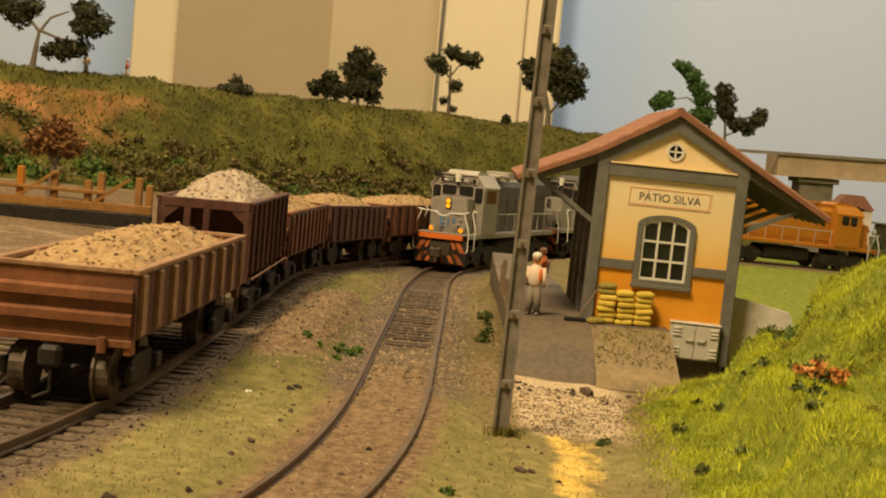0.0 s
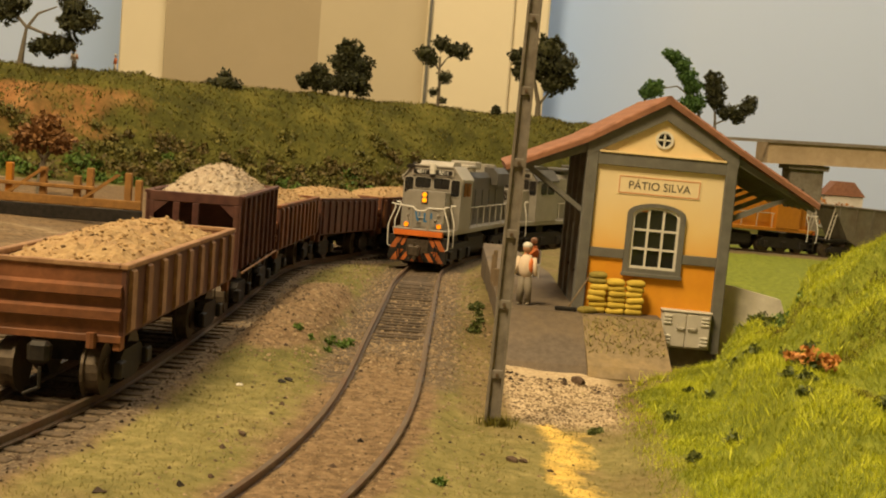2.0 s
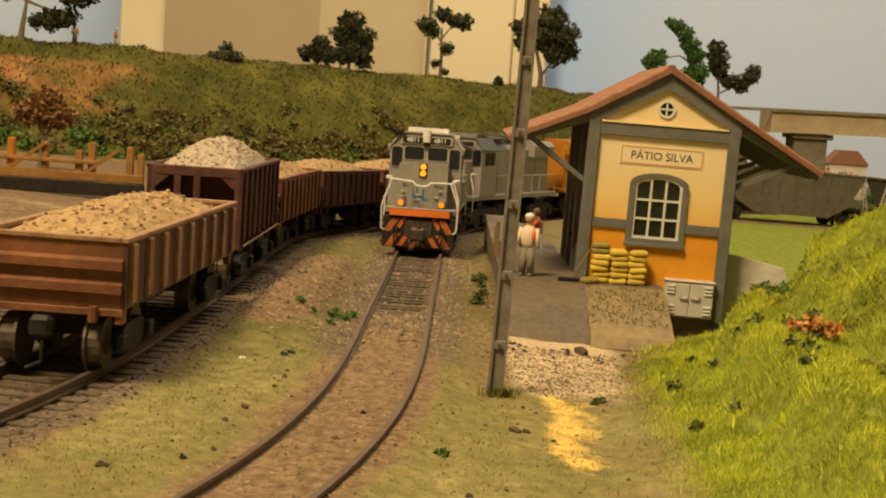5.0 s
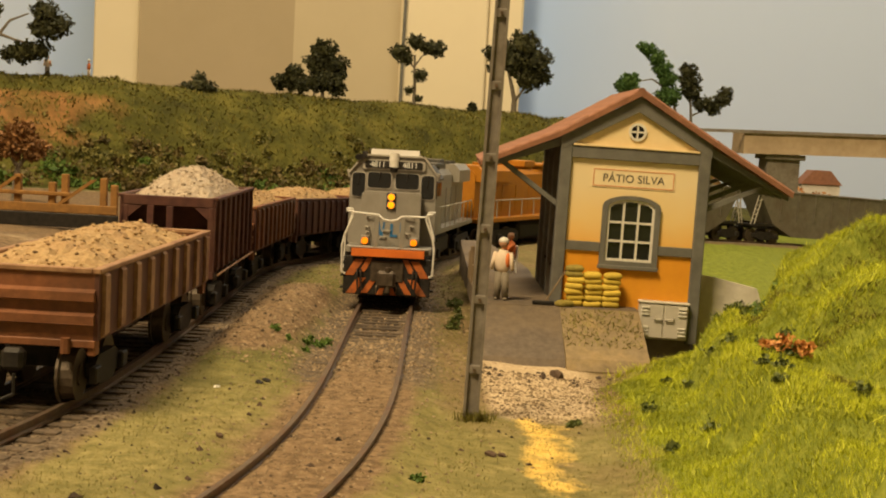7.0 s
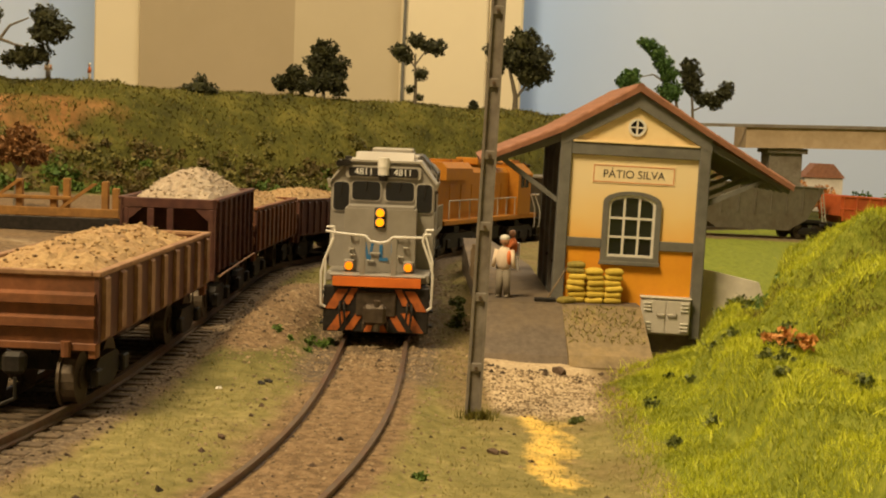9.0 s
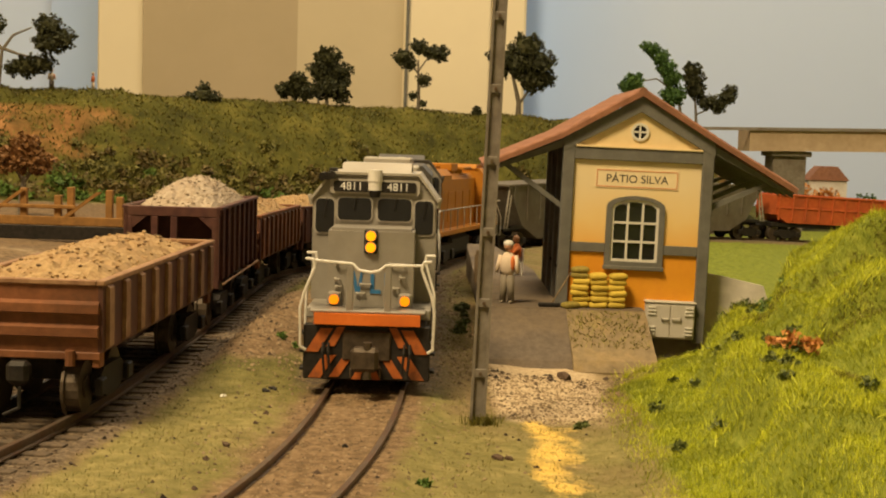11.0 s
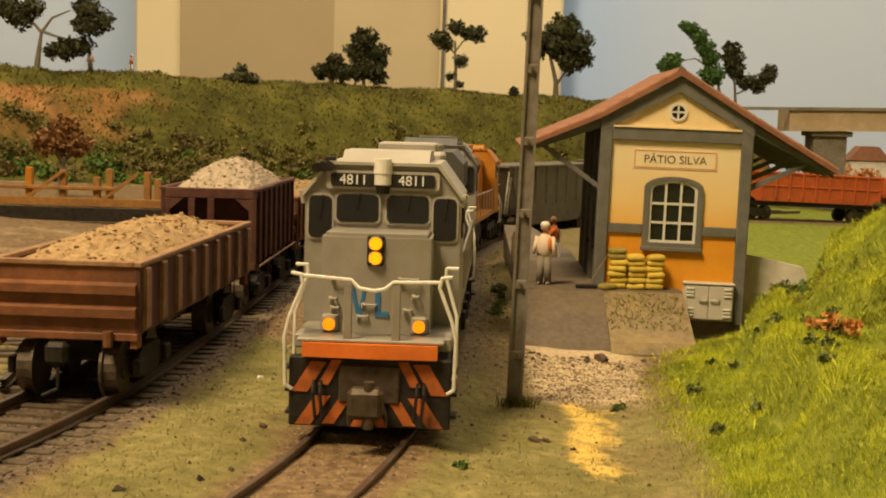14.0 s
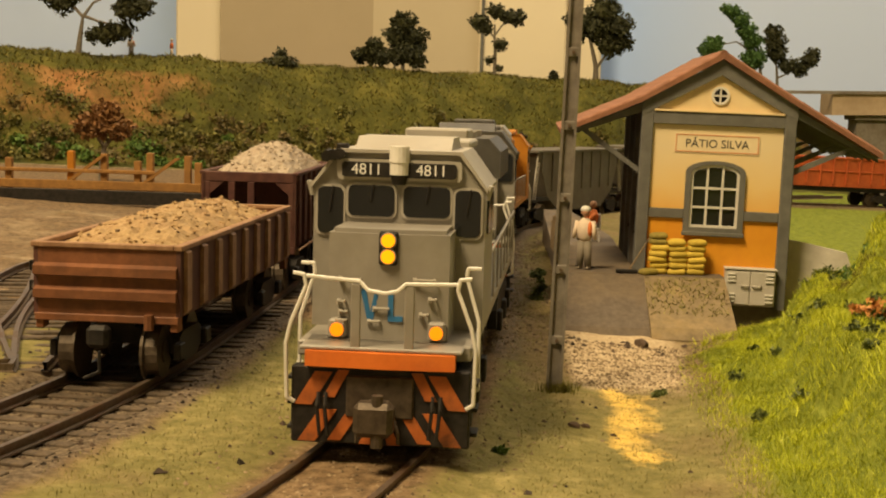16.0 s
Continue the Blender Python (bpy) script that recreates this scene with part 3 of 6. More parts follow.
wall_box("wall_north", -1620, 1620, 1560, 1600, -900, 1700, M_SKY, "back wall of the room painted pale sky blue")
wall_box("wall_south", -1620, 1620, -1640, -1600, -900, 1700, M_ROOM, "plain cream room wall")
wall_box("wall_west", -1640, -1600, -1640, 1600, -900, 1700, M_ROOM, "plain cream room wall")
wall_box("wall_east", 1600, 1640, -1640, 1600, -900, 1700, M_ROOM, "plain cream room wall")
solo("floor", box(B(), -1640, 1640, -1640, 1640, -920, -900), M_WOODGREY, "plain brown room floor", "floor", kind="structure")
solo("ceiling", box(B(), -1640, 1640, -1640, 1640, 1700, 1740), M_ROOM, "plain cream room ceiling", "ceiling", kind="structure")
solo("baseboard", box(B(), -1500, 1500, -215, -200, -120, 0), M_WOODGREY, "wooden edge board of the layout table", "edge board", kind="structure")
# pillar in front of the painted wall, with a blue strip beside it
solo("wall_panel", box(B(), -470, -395, 1545, 1556, -100, 700), M_BLUEWALL, "blue painted strip of wall beside the pillar", "wall", kind="structure")
pil = thing("pillar", Matrix(), "cream wall pillar with stepped faces, shade painted in tan, and a thin conduit", "pillar", kind="structure")
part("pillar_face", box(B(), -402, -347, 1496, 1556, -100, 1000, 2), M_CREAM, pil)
# faces turned from the light, their shade painted in as two tans
part("pillar_face", box(B(), -347, -165, 1490, 1556, -100, 1000), M_PILLAR_SHADE, pil)
part("pillar_face", box(B(), -165, -40, 1490, 1556, -100, 1000), M_PILLAR_HALFSHADE, pil)
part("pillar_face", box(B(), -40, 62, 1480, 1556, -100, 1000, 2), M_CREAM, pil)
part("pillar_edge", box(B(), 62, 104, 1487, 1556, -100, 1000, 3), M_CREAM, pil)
part("conduit", cyl(B(), (-37, 1474, -100), (-30, 1474, 1000), 1.8), M_TIMBER, pil)
solo("wall_panel", box(B(), 104, 1598, 1553, 1559, -100, 1698), M_STRIP, "wall panel beside the pillar, deep blue fading to pale", "wall", kind="structure")


# ---- wagons ----
def wheelset(parent, y, mat_wheel=M_WHEEL, r=5.2):
    for sx in (-1, 1):
        bm = B()
        cyl(bm, (sx * 7.2, y, r), (sx * 10.0, y, r), r, n=20)
        cyl(bm, (sx * 6.6, y, r), (sx * 7.2, y, r), r + 0.7, n=20)
        cyl(bm, (sx * 10.0, y, r), (sx * 10.4, y, r), r * 0.45, n=12)
        part("wheel", bm, mat_wheel, parent)


def bogie(parent, y, dark=M_BLACK):
    bm = B()
    for sx in (-1, 1):
        prism(bm, [(y - 8.5, 4.5), (y - 8.5, 7.2), (y - 6, 8.6), (y + 6, 8.6), (y + 8.5, 7.2), (y + 8.5, 4.5), (y + 8, 4.0), (y + 4, 2.2), (y - 4, 2.2), (y - 8, 4.0)], "x", sx * 10.6, sx * 12.6)
        for dy in (-10, 10):
            box(bm, sx * 12.6 - .4, sx * 12.6 + 1.2, y + dy - 2, y + dy + 2, 3.6, 7, 0.3)
    box(bm, -10.6, 10.6, y - 2.5, y + 2.5, 5, 8.5)
    b = part("bogie", bm, dark, parent)
    wheelset(b, y - 10)
    wheelset(b, y + 10)


def coupler(parent, y, d, z=9.2, mat=M_BLACK):
    bm = B()
    box(bm, -1.2, 1.2, min(y, y + d * 4), max(y, y + d * 4), z - 1.3, z + 1.3, 0.3)
    box(bm, -2.4, 2.0, min(y + d * 2.4, y + d * 5.4), max(y + d * 2.4, y + d * 5.4), z - 2.0, z + 2.4, 0.8)
    wire(bm, [(1.2, y + d * 7.5, z - 2), (1.2, y + d * 7.5, z - 6), (-1.5, y + d * 8.6, z - 7.2)], 0.35)
    part("coupler", bm, mat, parent)


def heap(W, L, z0, h, mat, parent, seed, x_frac=1.0, lump=1.0, profile=None):
    nx, ny = 26, max(24, int(L / 2))
    rng = np.random.RandomState(seed)
    X, Y = np.meshgrid(np.linspace(-W / 2, W / 2, nx), np.linspace(0, L, ny))
    u, v = np.abs(X) / (W / 2), Y / L
    edge = np.clip((1 - u ** 2.2), 0, 1) * np.clip(np.minimum(v, 1 - v) * 5, 0, 1) ** 0.7
    if profile:
        edge = edge * profile(v)
    Z = z0 + h * edge + lump * (rng.rand(ny, nx) - .5) * 1.0 + lump * ripple(X, Y, 11, seed) * 0.9 * (edge > 0.05)
    co = np.stack([X, Y, Z], -1).reshape(-1, 3) * MM
    i = np.arange(nx * ny).reshape(ny, nx)
    f = np.stack([i[:-1, :-1], i[:-1, 1:], i[1:, 1:], i[1:, :-1]], -1).reshape(-1, 4)
    me = bpy.data.meshes.new("load")
    me.from_pydata(co.tolist(), [], f.tolist())
    me.materials.append(mat)
    o = new("load", me)
    o.parent = parent
    tagged(o, "heaped load of loose stone")
    bm = B()
    rnd = random.Random(seed)
    for k in range(420):
        a, b = rnd.randrange(2, ny - 2), rnd.randrange(2, nx - 2)
        r = rnd.uniform(0.22, 0.6) * lump
        ball(bm, (X[a, b] + rnd.uniform(-.6, .6), Y[a, b], Z[a, b] + r * .2), r, 1, 1 if rnd.random() < .2 else 0, (1, rnd.uniform(.6, 1.2), .7), 0.5, rnd)
    st = part("gravel", bm, [mat, M_LUMP if mat is M_ORE else mat], o)
    tagged(st, "", "", "", "stuff")


def gondola(m, label, L=114.0, W=29.5, zb=11.6, zt=27.0, ribs=9, body=M_RUST, rib=M_RUST_LIGHT, load=M_ORE, lh=7.0, seed=1):
    g = thing("ore_wagon", m, label, "railway wagon", "ore wagons")
    h = W / 2
    bm = B()
    t = 0.9
    box(bm, -h + t, h - t, t, L - t, zb, zb + 1)
    bd = part("floor", bm, body, g)
    # sides darker than the ends: shade put into their colour
    part("side_wall", box(B(), -h, -h + t, 0.0, L, zb, zt), M_RUST_DARK, g, "side sheet with its shade painted in dark brown")
    part("side_wall", box(B(), h - t, h, 0.0, L, zb, zt), M_RUST_DARK, g, "side sheet with its shade painted in dark brown")
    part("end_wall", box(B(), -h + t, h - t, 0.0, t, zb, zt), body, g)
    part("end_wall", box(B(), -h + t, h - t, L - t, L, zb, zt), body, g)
    bm = B()
    for a in ((-h - .5, -h + 1.2, -.4, L + .4), (h - 1.2, h + .5, -.4, L + .4)):
        box(bm, a[0], a[1], a[2], a[3], zt - 0.2, zt + 0.9, 0.2)
    box(bm, -h + 1.2, h - 1.2, -.5, 1.1, zt - 0.2, zt + 0.9, 0.2)
    box(bm, -h + 1.2, h - 1.2, L - 1.1, L + .5, zt - 0.2, zt + 0.9, 0.2)
    part("rim", bm, rib, g)
    for i in range(ribs):
        y = 4 + (L - 8) * i / (ribs - 1)
        for sx in (-1, 1):
            bm = B()
            prism(bm, [(sx * (h - .05), zb + .2), (sx * (h + .8), zb + 1.0), (sx * (h + .8), zt - 0.8), (sx * (h - .05), zt - 0.2)], "y", y - 1.7, y + 1.7)
            part("side_rib", bm, rib, bd)
    for e, d in ((0, -1), (L, 1)):
        for z in (zb + 4.2, zb + 8.8):
            bm = B()
            prism(bm, [(e - d * .05, z - 1.4), (e + d * 1.3, z - 1.0), (e + d * 1.3, z + 0.7), (e - d * .05, z + 1.3)], "x", -h + 0.3, h - 0.6)
            part("end_rib", bm, body, bd)
        bm = B()
        box(bm, -h + .3, h - .3, min(e, e + d * .5), max(e, e + d * .5), zb - 1.4, zb + 0.1, 0.15)
        part("end_beam", bm, body, bd)
        for sx in (-1, 1):
            bm = B()
            box(bm, sx * (h - 1.2) - .8, sx * (h - 1.2) + .8, min(e, e - d * 3), max(e, e - d * 3), zb - 3.0, zb, 0.2)
            part("step", bm, body, g)
        coupler(g, e + d * .2, d)
        bm = B()
        cyl(bm, (h - 6, e + d * 1.0, zb - 2.5), (h - 6, e + d * 1.0, zb + 0.5), 1.0, n=8)
        part("brake_fitting", bm, body, g)
        bm = B()
        for k in range(2):
            wire(bm, [(-h - .1, e - d * 1.5, zb + 6 + 4 * k), (-h - 1.2, e - d * 1.5, zb + 6 + 4 * k), (-h - 1.2, e - d * 1.5, zb + 4.4 + 4 * k), (-h - .1, e - d * 1.5, zb + 4.4 + 4 * k)], .25)
        part("grab_iron", bm, M_BLACK, g)
    bm = B()
    box(bm, -4, 4, 5, L - 5, zb - 3.2, zb)
    part("centre_sill", bm, M_BLACK, g)
    bogie(g, 15.5)
    bogie(g, L - 15.5)
    heap(W - 1.9, L - 2.0, zt - 1.4, lh, load, g, seed, profile=lambda v: 0.55 + 0.45 * np.sin(np.clip(v * 1.05, 0, 1) * math.pi) ** 0.5)
    g["label"] = label
    return g


def hopper(m, label, L=86.0, W=27.0, zb=13.5, zt=35.2, body=M_RUST_DARK, load=M_GRAVEL, lh=9.5, seed=3, group="ore wagons"):
    g = thing("hopper_wagon", m, label, "railway wagon", group)
    h = W / 2
    bm = B()
    box(bm, -h, -h + .8, 0, L, zb, zt)
    box(bm, h - .8, h, 0, L, zb, zt)
    # sloping end sheets set back behind the end posts
    for e, d in ((0, 1), (L, -1)):
        prism(bm, [(e + d * 1.2, zt), (e + d * 2.0, zt), (e + d * 17, zb), (e + d * 16, zb)], "x", -h + .8, h - .8)
    prism(bm, [(14, zb - 1), (L - 14, zb - 1), (L - 22, 5.5), (22, 5.5)], "x", -7, 7)
    bd = part("body", bm, body, g)
    for e, d in ((0, 1), (L, -1)):
        bm = B()
        box(bm, -h - .3, h + .3, min(e, e + d * 1.6), max(e, e + d * 1.6), zt - 2.4, zt + .5, .2)
        part("end_rail", bm, body, bd)
        for x in (-h + 1.1, -h + 8.4, 0.5, h - 1.1):
            bm = B()
            box(bm, x - 1.0, x + 1.0, min(e, e + d * 1.1), max(e, e + d * 1.1), zb, zt - 2.4, .15)
            part("end_post", bm, body, bd)
        for sx in (-1, 1):
            bm = B()
            prism(bm, [(sx * (h - 2), zt - 2.5), (sx * (h - 6), zt - 2.5), (sx * (h - 2), zt - 6)], "y", e + d * .1, e + d * 1.0)
            part("gusset", bm, body, bd)
        bm = B()
        box(bm, -h, h, min(e, e + d * 2), max(e, e + d * 2), zb - 2.2, zb, .2)
        part("end_beam", bm, body, bd)
        coupler(g, e - d * .2, -d)
    for i in range(8):
        y = 3 + (L - 6) * i / 7
        for sx in (-1, 1):
            bm = B()
            box(bm, min(sx * h, sx * (h + .9)), max(sx * h, sx * (h + .9)), y - .7, y + .7, zb, zt, .15)
            part("side_rib", bm, body, bd)
    bm = B()
    for sx in (-1, 1):
        box(bm, sx * h - .9, sx * h + .9, 0, L, zt - .3, zt + .7, .2)
    part("rim", bm, body, g)
    bm = B()
    box(bm, -4, 4, 2, L - 2, zb - 3.4, zb - 1)
    part("centre_sill", bm, M_BLACK, g)
    bm = B()
    wire(bm, [(h + 1.2, 1, zb - .8), (h + 1.2, L * .5, zb - .8), (h + 1.2, L - 1, zb - .8)], .35)
    part("pipe", bm, M_RUST_LIGHT, g)
    bogie(g, 16)
    bogie(g, L - 16)
    heap(W - 1.6, L - 1.0, zt - 1.2, lh, load, g, seed, profile=lambda v: 0.15 + 0.85 * np.sin(np.clip(v, 0, 1) * math.pi) ** 0.9)
    return g


s = s_at_y(TRACK_B, 149.5)
gondola(on_track(TRACK_B, s, 106, 20), "rust-brown ribbed gondola wagon heaped with brown ore", L=106.0, zb=12.9, zt=26.2, lh=5.6)
s += 106 + 19
hopper(on_track(TRACK_B, s, 76, 16), "dark maroon hopper wagon heaped with pale gravel", L=76.0, zt=34.2, lh=8.8)
s += 76 + 9
for k, (lab, b_, r_) in enumerate((("brown gondola wagon with pale ribs and a sandy load", M_RUST, M_RUST), ("dark brown gondola wagon with a sandy load", M_RUST_DARK, M_RUST_DARK), ("rust-brown gondola wagon with a sandy load", M_RUST, M_RUST), ("dark brown gondola wagon with a sandy load", M_RUST_DARK, M_RUST))):
    gondola(on_track(TRACK_B, s, 100, 18), lab, L=100, ribs=10, zt=26.6, body=b_, rib=r_, seed=11 + k, lh=6.0)
    s += 100 + 9


# ---- locomotives ----
def loco(m, label, main, number, front_lit, L=168.0, hood_paint=None, backwards=False, roof_paint=None):
    g = thing("locomotive", m, label, "locomotive", "locomotives")
    W = 15.2
    top = roof_paint or (M_LOCO_TOP if main is M_LOCO else main)
    hood_paint = hood_paint or main
    bm = B()
    box(bm, -W + .6, W - .6, 6, L - 6, 16.2, 18.8, .3)
    part("underframe", bm, main, g)
    # walkway and orange buffer beam
    bm = B()
    prism(bm, [(-12.3, 0.6), (0, 0), (12.3, 0.6), (12.3, 3.0), (-12.3, 3.0)], "z", 15.5, 18.1)
    part("buffer_beam", bm, M_ORANGE, g, "bright orange front beam")
    bm = B()
    box(bm, -13.4, 13.4, 1.2, 12.5, 18.12, 18.8, .2)
    part("front_deck", bm, main, g)
    # pilot with slanting stripes
    bm = B()
    box(bm, -14.8, 14.8, 2.2, 4.4, 2.4, 15.3, .3)
    pil_ = part("pilot", bm, M_BLACK, g, "black pilot with orange diagonal stripes")
    for sx in (-1, 1):
        for x0, z0, w, hh, lean in ((14.2, 8.8, 2.9, 5.6, -3.4), (13.6, 2.7, 2.9, 5.4, -3.6), (9.4, 10.2, 1.9, 4.6, -2.4), (8.6, 3.0, 2.2, 4.4, -2.8), (3.4, 2.6, 2.0, 3.8, -2.0)):
            bm = B()
            a = [(x0, z0), (x0 - w, z0), (x0 - w + lean, z0 + hh), (x0 + lean, z0 + hh)]
            # stripes rise towards the middle
            a = [(sx * min(max(p[0], 0.3), 14.4), p[1]) for p in a]
            prism(bm, a, "y", 1.95, 2.25)
            part("stripe", bm, M_STRIPE, pil_)
    bm = B()
    box(bm, -5.6, 5.6, 1.6, 2.6, 7, 14, .3)
    box(bm, -2.0, 2.0, -3.0, 2.5, 6.6, 10.2, .4)
    box(bm, -3.2, 3.2, -6.5, -2.5, 5.6, 11.2, .9)
    cyl(bm, (0.6, -5.2, 4.0), (0.6, -5.2, 12.4), 1.0, n=10)
    part("coupler", bm, M_WHEEL, g, "worn dark steel knuckle coupler")
    for sx in (-1, 1):
        bm = B()
        for k in range(2):
            x = sx * (8.8 + 1.3 * k)
            wire(bm, [(x, 1.6, 11), (x, 0.2, 9), (x - sx * .5, 0.2, 4.2)], .32)
        part("air_hose", bm, M_BLACK, g)
        bm = B()
        wire(bm, [(sx * 2.0, 1.4, 8.5), (sx * 3.4, -.4, 5.2), (sx * 3.4, -.4, 3.4)], .32)
        part("air_hose", bm, M_WHEEL, g)
        for k in range(3):
            bm = B()
            box(bm, sx * 14.3 - 1.6, sx * 14.3 + 1.6, 4.4, 9, 4 + 4.2 * k, 4.6 + 4.2 * k, .1)
            part("step", bm, M_BLACK, g)
    # short nose
    bm = B()
    prism(bm, [(-10.2, 9.8), (-1.9, 9.0), (1.9, 9.0), (10.2, 9.8), (10.2, 24), (-10.2, 24)], "z", 18.8, 37.4)
    bmesh.ops.bevel(bm, geom=[e for e in bm.edges if all(v.co.z > 37 for v in e.verts)], offset=.7, segments=2, affect="EDGES")
    nose = part("nose", bm, main, g)
    bm = B()
    box(bm, -1.6, 1.6, 8.3, 9.2, 31.5, 37.2, .3)
    part("lamp_housing", bm, M_BLACK, nose)
    for z in (35.7, 33.0):
        bm = B()
        cyl(bm, (0, 7.9, z), (0, 8.5, z), 1.15, n=20)
        part("headlight", bm, M_LAMP if front_lit else M_GLASS, nose, "lit amber headlight")
        bm = B()
        cyl(bm, (0, 8.1, z), (0, 8.6, z), 1.4, n=20)
        part("lamp_rim", bm, M_LOCO, nose)
    for sx in (-1, 1):
        bm = B()
        box(bm, sx * 8.4 - 1.5, sx * 8.4 + 1.5, 8.2, 10, 18.9, 22.2, .4)
        hs_ = part("marker_housing", bm, main, g)
        bm = B()
        cyl(bm, (sx * 8.4, 7.8, 20.4), (sx * 8.4, 8.4, 20.4), 1.15, n=18)
        part("marker_lamp", bm, M_LAMP2 if front_lit else M_GLASS, hs_, "lit orange ditch light")
    for x, z, w in ((-6.4, 29.0, 3.4), (6.2, 29.2, 3.4), (-7.8, 25.2, 1.0), (7.6, 26.0, 1.0), (-7.8, 22.0, 1.6), (-2.2, 22.0, 1.8), (-1.0, 24.2, 2.4), (6.2, 23.4, 1.2), (-7.4, 23.5, 1.2)):
        bm = B()
        wire(bm, [(x - w / 2, 9.4, z), (x - w / 2, 8.4, z), (x + w / 2, 8.4, z), (x + w / 2, 9.4, z)], .22)
        box(bm, x - w / 2 - .3, x - w / 2 + .3, 8.6, 9.5, z - .6, z + .3)
        part("grab_iron", bm, M_LOCO_TOP, nose)
    # plain blue emblem shapes on the nose
    if number:
        for pts in ([(-4.6, 27.2), (-3.7, 27.2), (-2.9, 23.4), (-2.2, 27.2), (-1.4, 27.2), (-2.4, 22.0), (-3.4, 22.0)], [(0.1, 26.6), (1.0, 26.6), (1.0, 22.9), (2.6, 22.9), (2.6, 22.0), (0.1, 22.0)], [(3.4, 26.8), (4.4, 26.8), (4.4, 23.8), (3.4, 23.8)]):
            bm = B()
            cy = 8.75 if abs(pts[0][0]) < 2 else 9.0
            prism(bm, pts, "y", cy, cy + .5)
            part("emblem", bm, M_BLUE, nose)
    # cab
    c0, c1 = 21.5, 46.0
    bm = B()
    prof = [(-W, 18.8), (W, 18.8), (W, 43.6), (10.6, 49.6), (-10.6, 49.6), (-W, 43.6)]
    prism(bm, prof, "y", c0, c1)
    cab = part("cab", bm, main, g)
    bm = B()
    prism(bm, [(-W - .4, 43.2), (-W - .4, 44.0), (-10.9, 50.3), (10.9, 50.3), (W + .4, 44.0), (W + .4, 43.2), (10.5, 49.7), (-10.5, 49.7)], "y", c0 - 1.0, c1 + .8)
    prism(bm, [(c0 + 4, 50.2), (c0 + 8, 52.4), (c1 - 4, 52.4), (c1, 50.2)], "x", -8.6, 8.6)
    part("cab_roof", bm, top, cab)
    for x0, x1, z0, z1 in ((-9.0, -0.8, 38.6, 44.0), (0.8, 9.0, 38.6, 44.0), (-14.4, -9.9, 35.4, 43.6), (9.9, 14.4, 35.4, 43.6)):
        bm = B()
        prism(bm, rounded(x0 - .4, x1 + .4, z0 - .4, z1 + .4, 1.3), "y", c0 - .35, c0 + .1)
        wf = part("window_frame", bm, top, cab)
        bm = B()
        prism(bm, rounded(x0, x1, z0, z1, 1.1), "y", c0 - .5, c0 + .05)
        part("pane", bm, M_GLASS, wf)
        bm = B()
        xm = (x0 + x1) / 2
        wire(bm, [(xm + .5, c0 - .7, z1 + .2), (xm - .1, c0 - .7, z0 + (z1 - z0) * .45)], .16)
        part("wiper", bm, M_BLACK, wf)
    for sx in (-1, 1):
        for y0, y1 in ((c0 + 5, c0 + 11.5), (c0 + 13, c0 + 20)):
            bm = B()
            prism(bm, rounded(y0, y1, 35.5, 42.4, .9), "x", sx * W - .1, sx * W + .35)
            part("side_window", bm, M_GLASS, cab)
        bm = B()
        prism(bm, rounded(-1.0, 9.6, 0, 3.6, .8), "y", 0, .8)
        bmesh.ops.transform(bm, matrix=Matrix.Translation((1.4 if sx > 0 else -10.0, c0 - .9, 45.0)), verts=bm.verts[:])
        nb = part("number_board", bm, M_LOCO_TOP, cab)
        bm = B()
        xc = 5.7 if sx > 0 else -5.7
        prism(bm, rounded(xc - 4.4, xc + 4.4, 45.5, 48.1, .6), "y", c0 - 1.2, c0 - .8)
        part("board_face", bm, M_BLACK, nb)
        if number:
            letters("numerals", number, 2.75, M_NUMBER, pose(xc * MM, (c0 - 1.26) * MM, 46.8 * MM, 90, 0, 0), nb)
        bm = B()
        wire(bm, [(sx * (W + .3), c0 + .5, 42), (sx * (W + .9), c0 + .2, 44.5)], .5)
        part("mirror", bm, top, cab)
    bm = B()
    cyl(bm, (0, c0 - .9, 46.0), (0, c0 - .9, 48.2), 1.7, n=16)
    cyl(bm, (0, c0 - .9, 48.2), (0, c0 - .9, 51.0), 1.85, 1.7, n=16)
    part("bell", bm, M_WHITE, cab)
    bm = B()
    cyl(bm, (0, c0 - .9, 44.3), (0, c0 - .9, 46.2), 1.1, 1.7, n=16)
    part("bell_mount", bm, M_BLACK, cab)
    bm = B()
    for k in range(3):
        cyl(bm, (-10.4 - 1.2 * k, c0 - 2, 49.4 - .2 * k), (-10.4 - 1.2 * k, c0 + 2, 49.6), 1.0, .6, n=10)
    box(bm, -11.5, -9.5, c0 + 1, c0 + 3, 49.5, 51.2, .2)
    part("air_horn", bm, M_BLACK, cab)
    # long hood
    h0, h1 = c1, L - 10
    bm = B()
    prism(bm, [(-8.6, 18.8), (8.6, 18.8), (8.6, 44.5), (6.4, 47.4), (-6.4, 47.4), (-8.6, 44.5)], "y", h0, h1)
    hood = part("hood", bm, hood_paint, g)
    bm = B()
    prism(bm, [(-12.6, 40.5), (-12.6, 47.0), (-9.6, 50.2), (9.6, 50.2), (12.6, 47.0), (12.6, 40.5)], "y", L * .70, h1 - 1)
    part("radiator", bm, hood_paint, hood)
    for k in range(7):
        y = h0 + 8 + k * 17
        if y > h1 - 8:
            break
        if k in (1, 2, 5, 6, 4):
            bm = B()
            cyl(bm, (0, y, 47.2), (0, y, 51.8 if k > 2 else 50.6), 6.4, n=20)
            part("roof_fan", bm, top, hood)
        for sx in (-1, 1):
            bm = B()
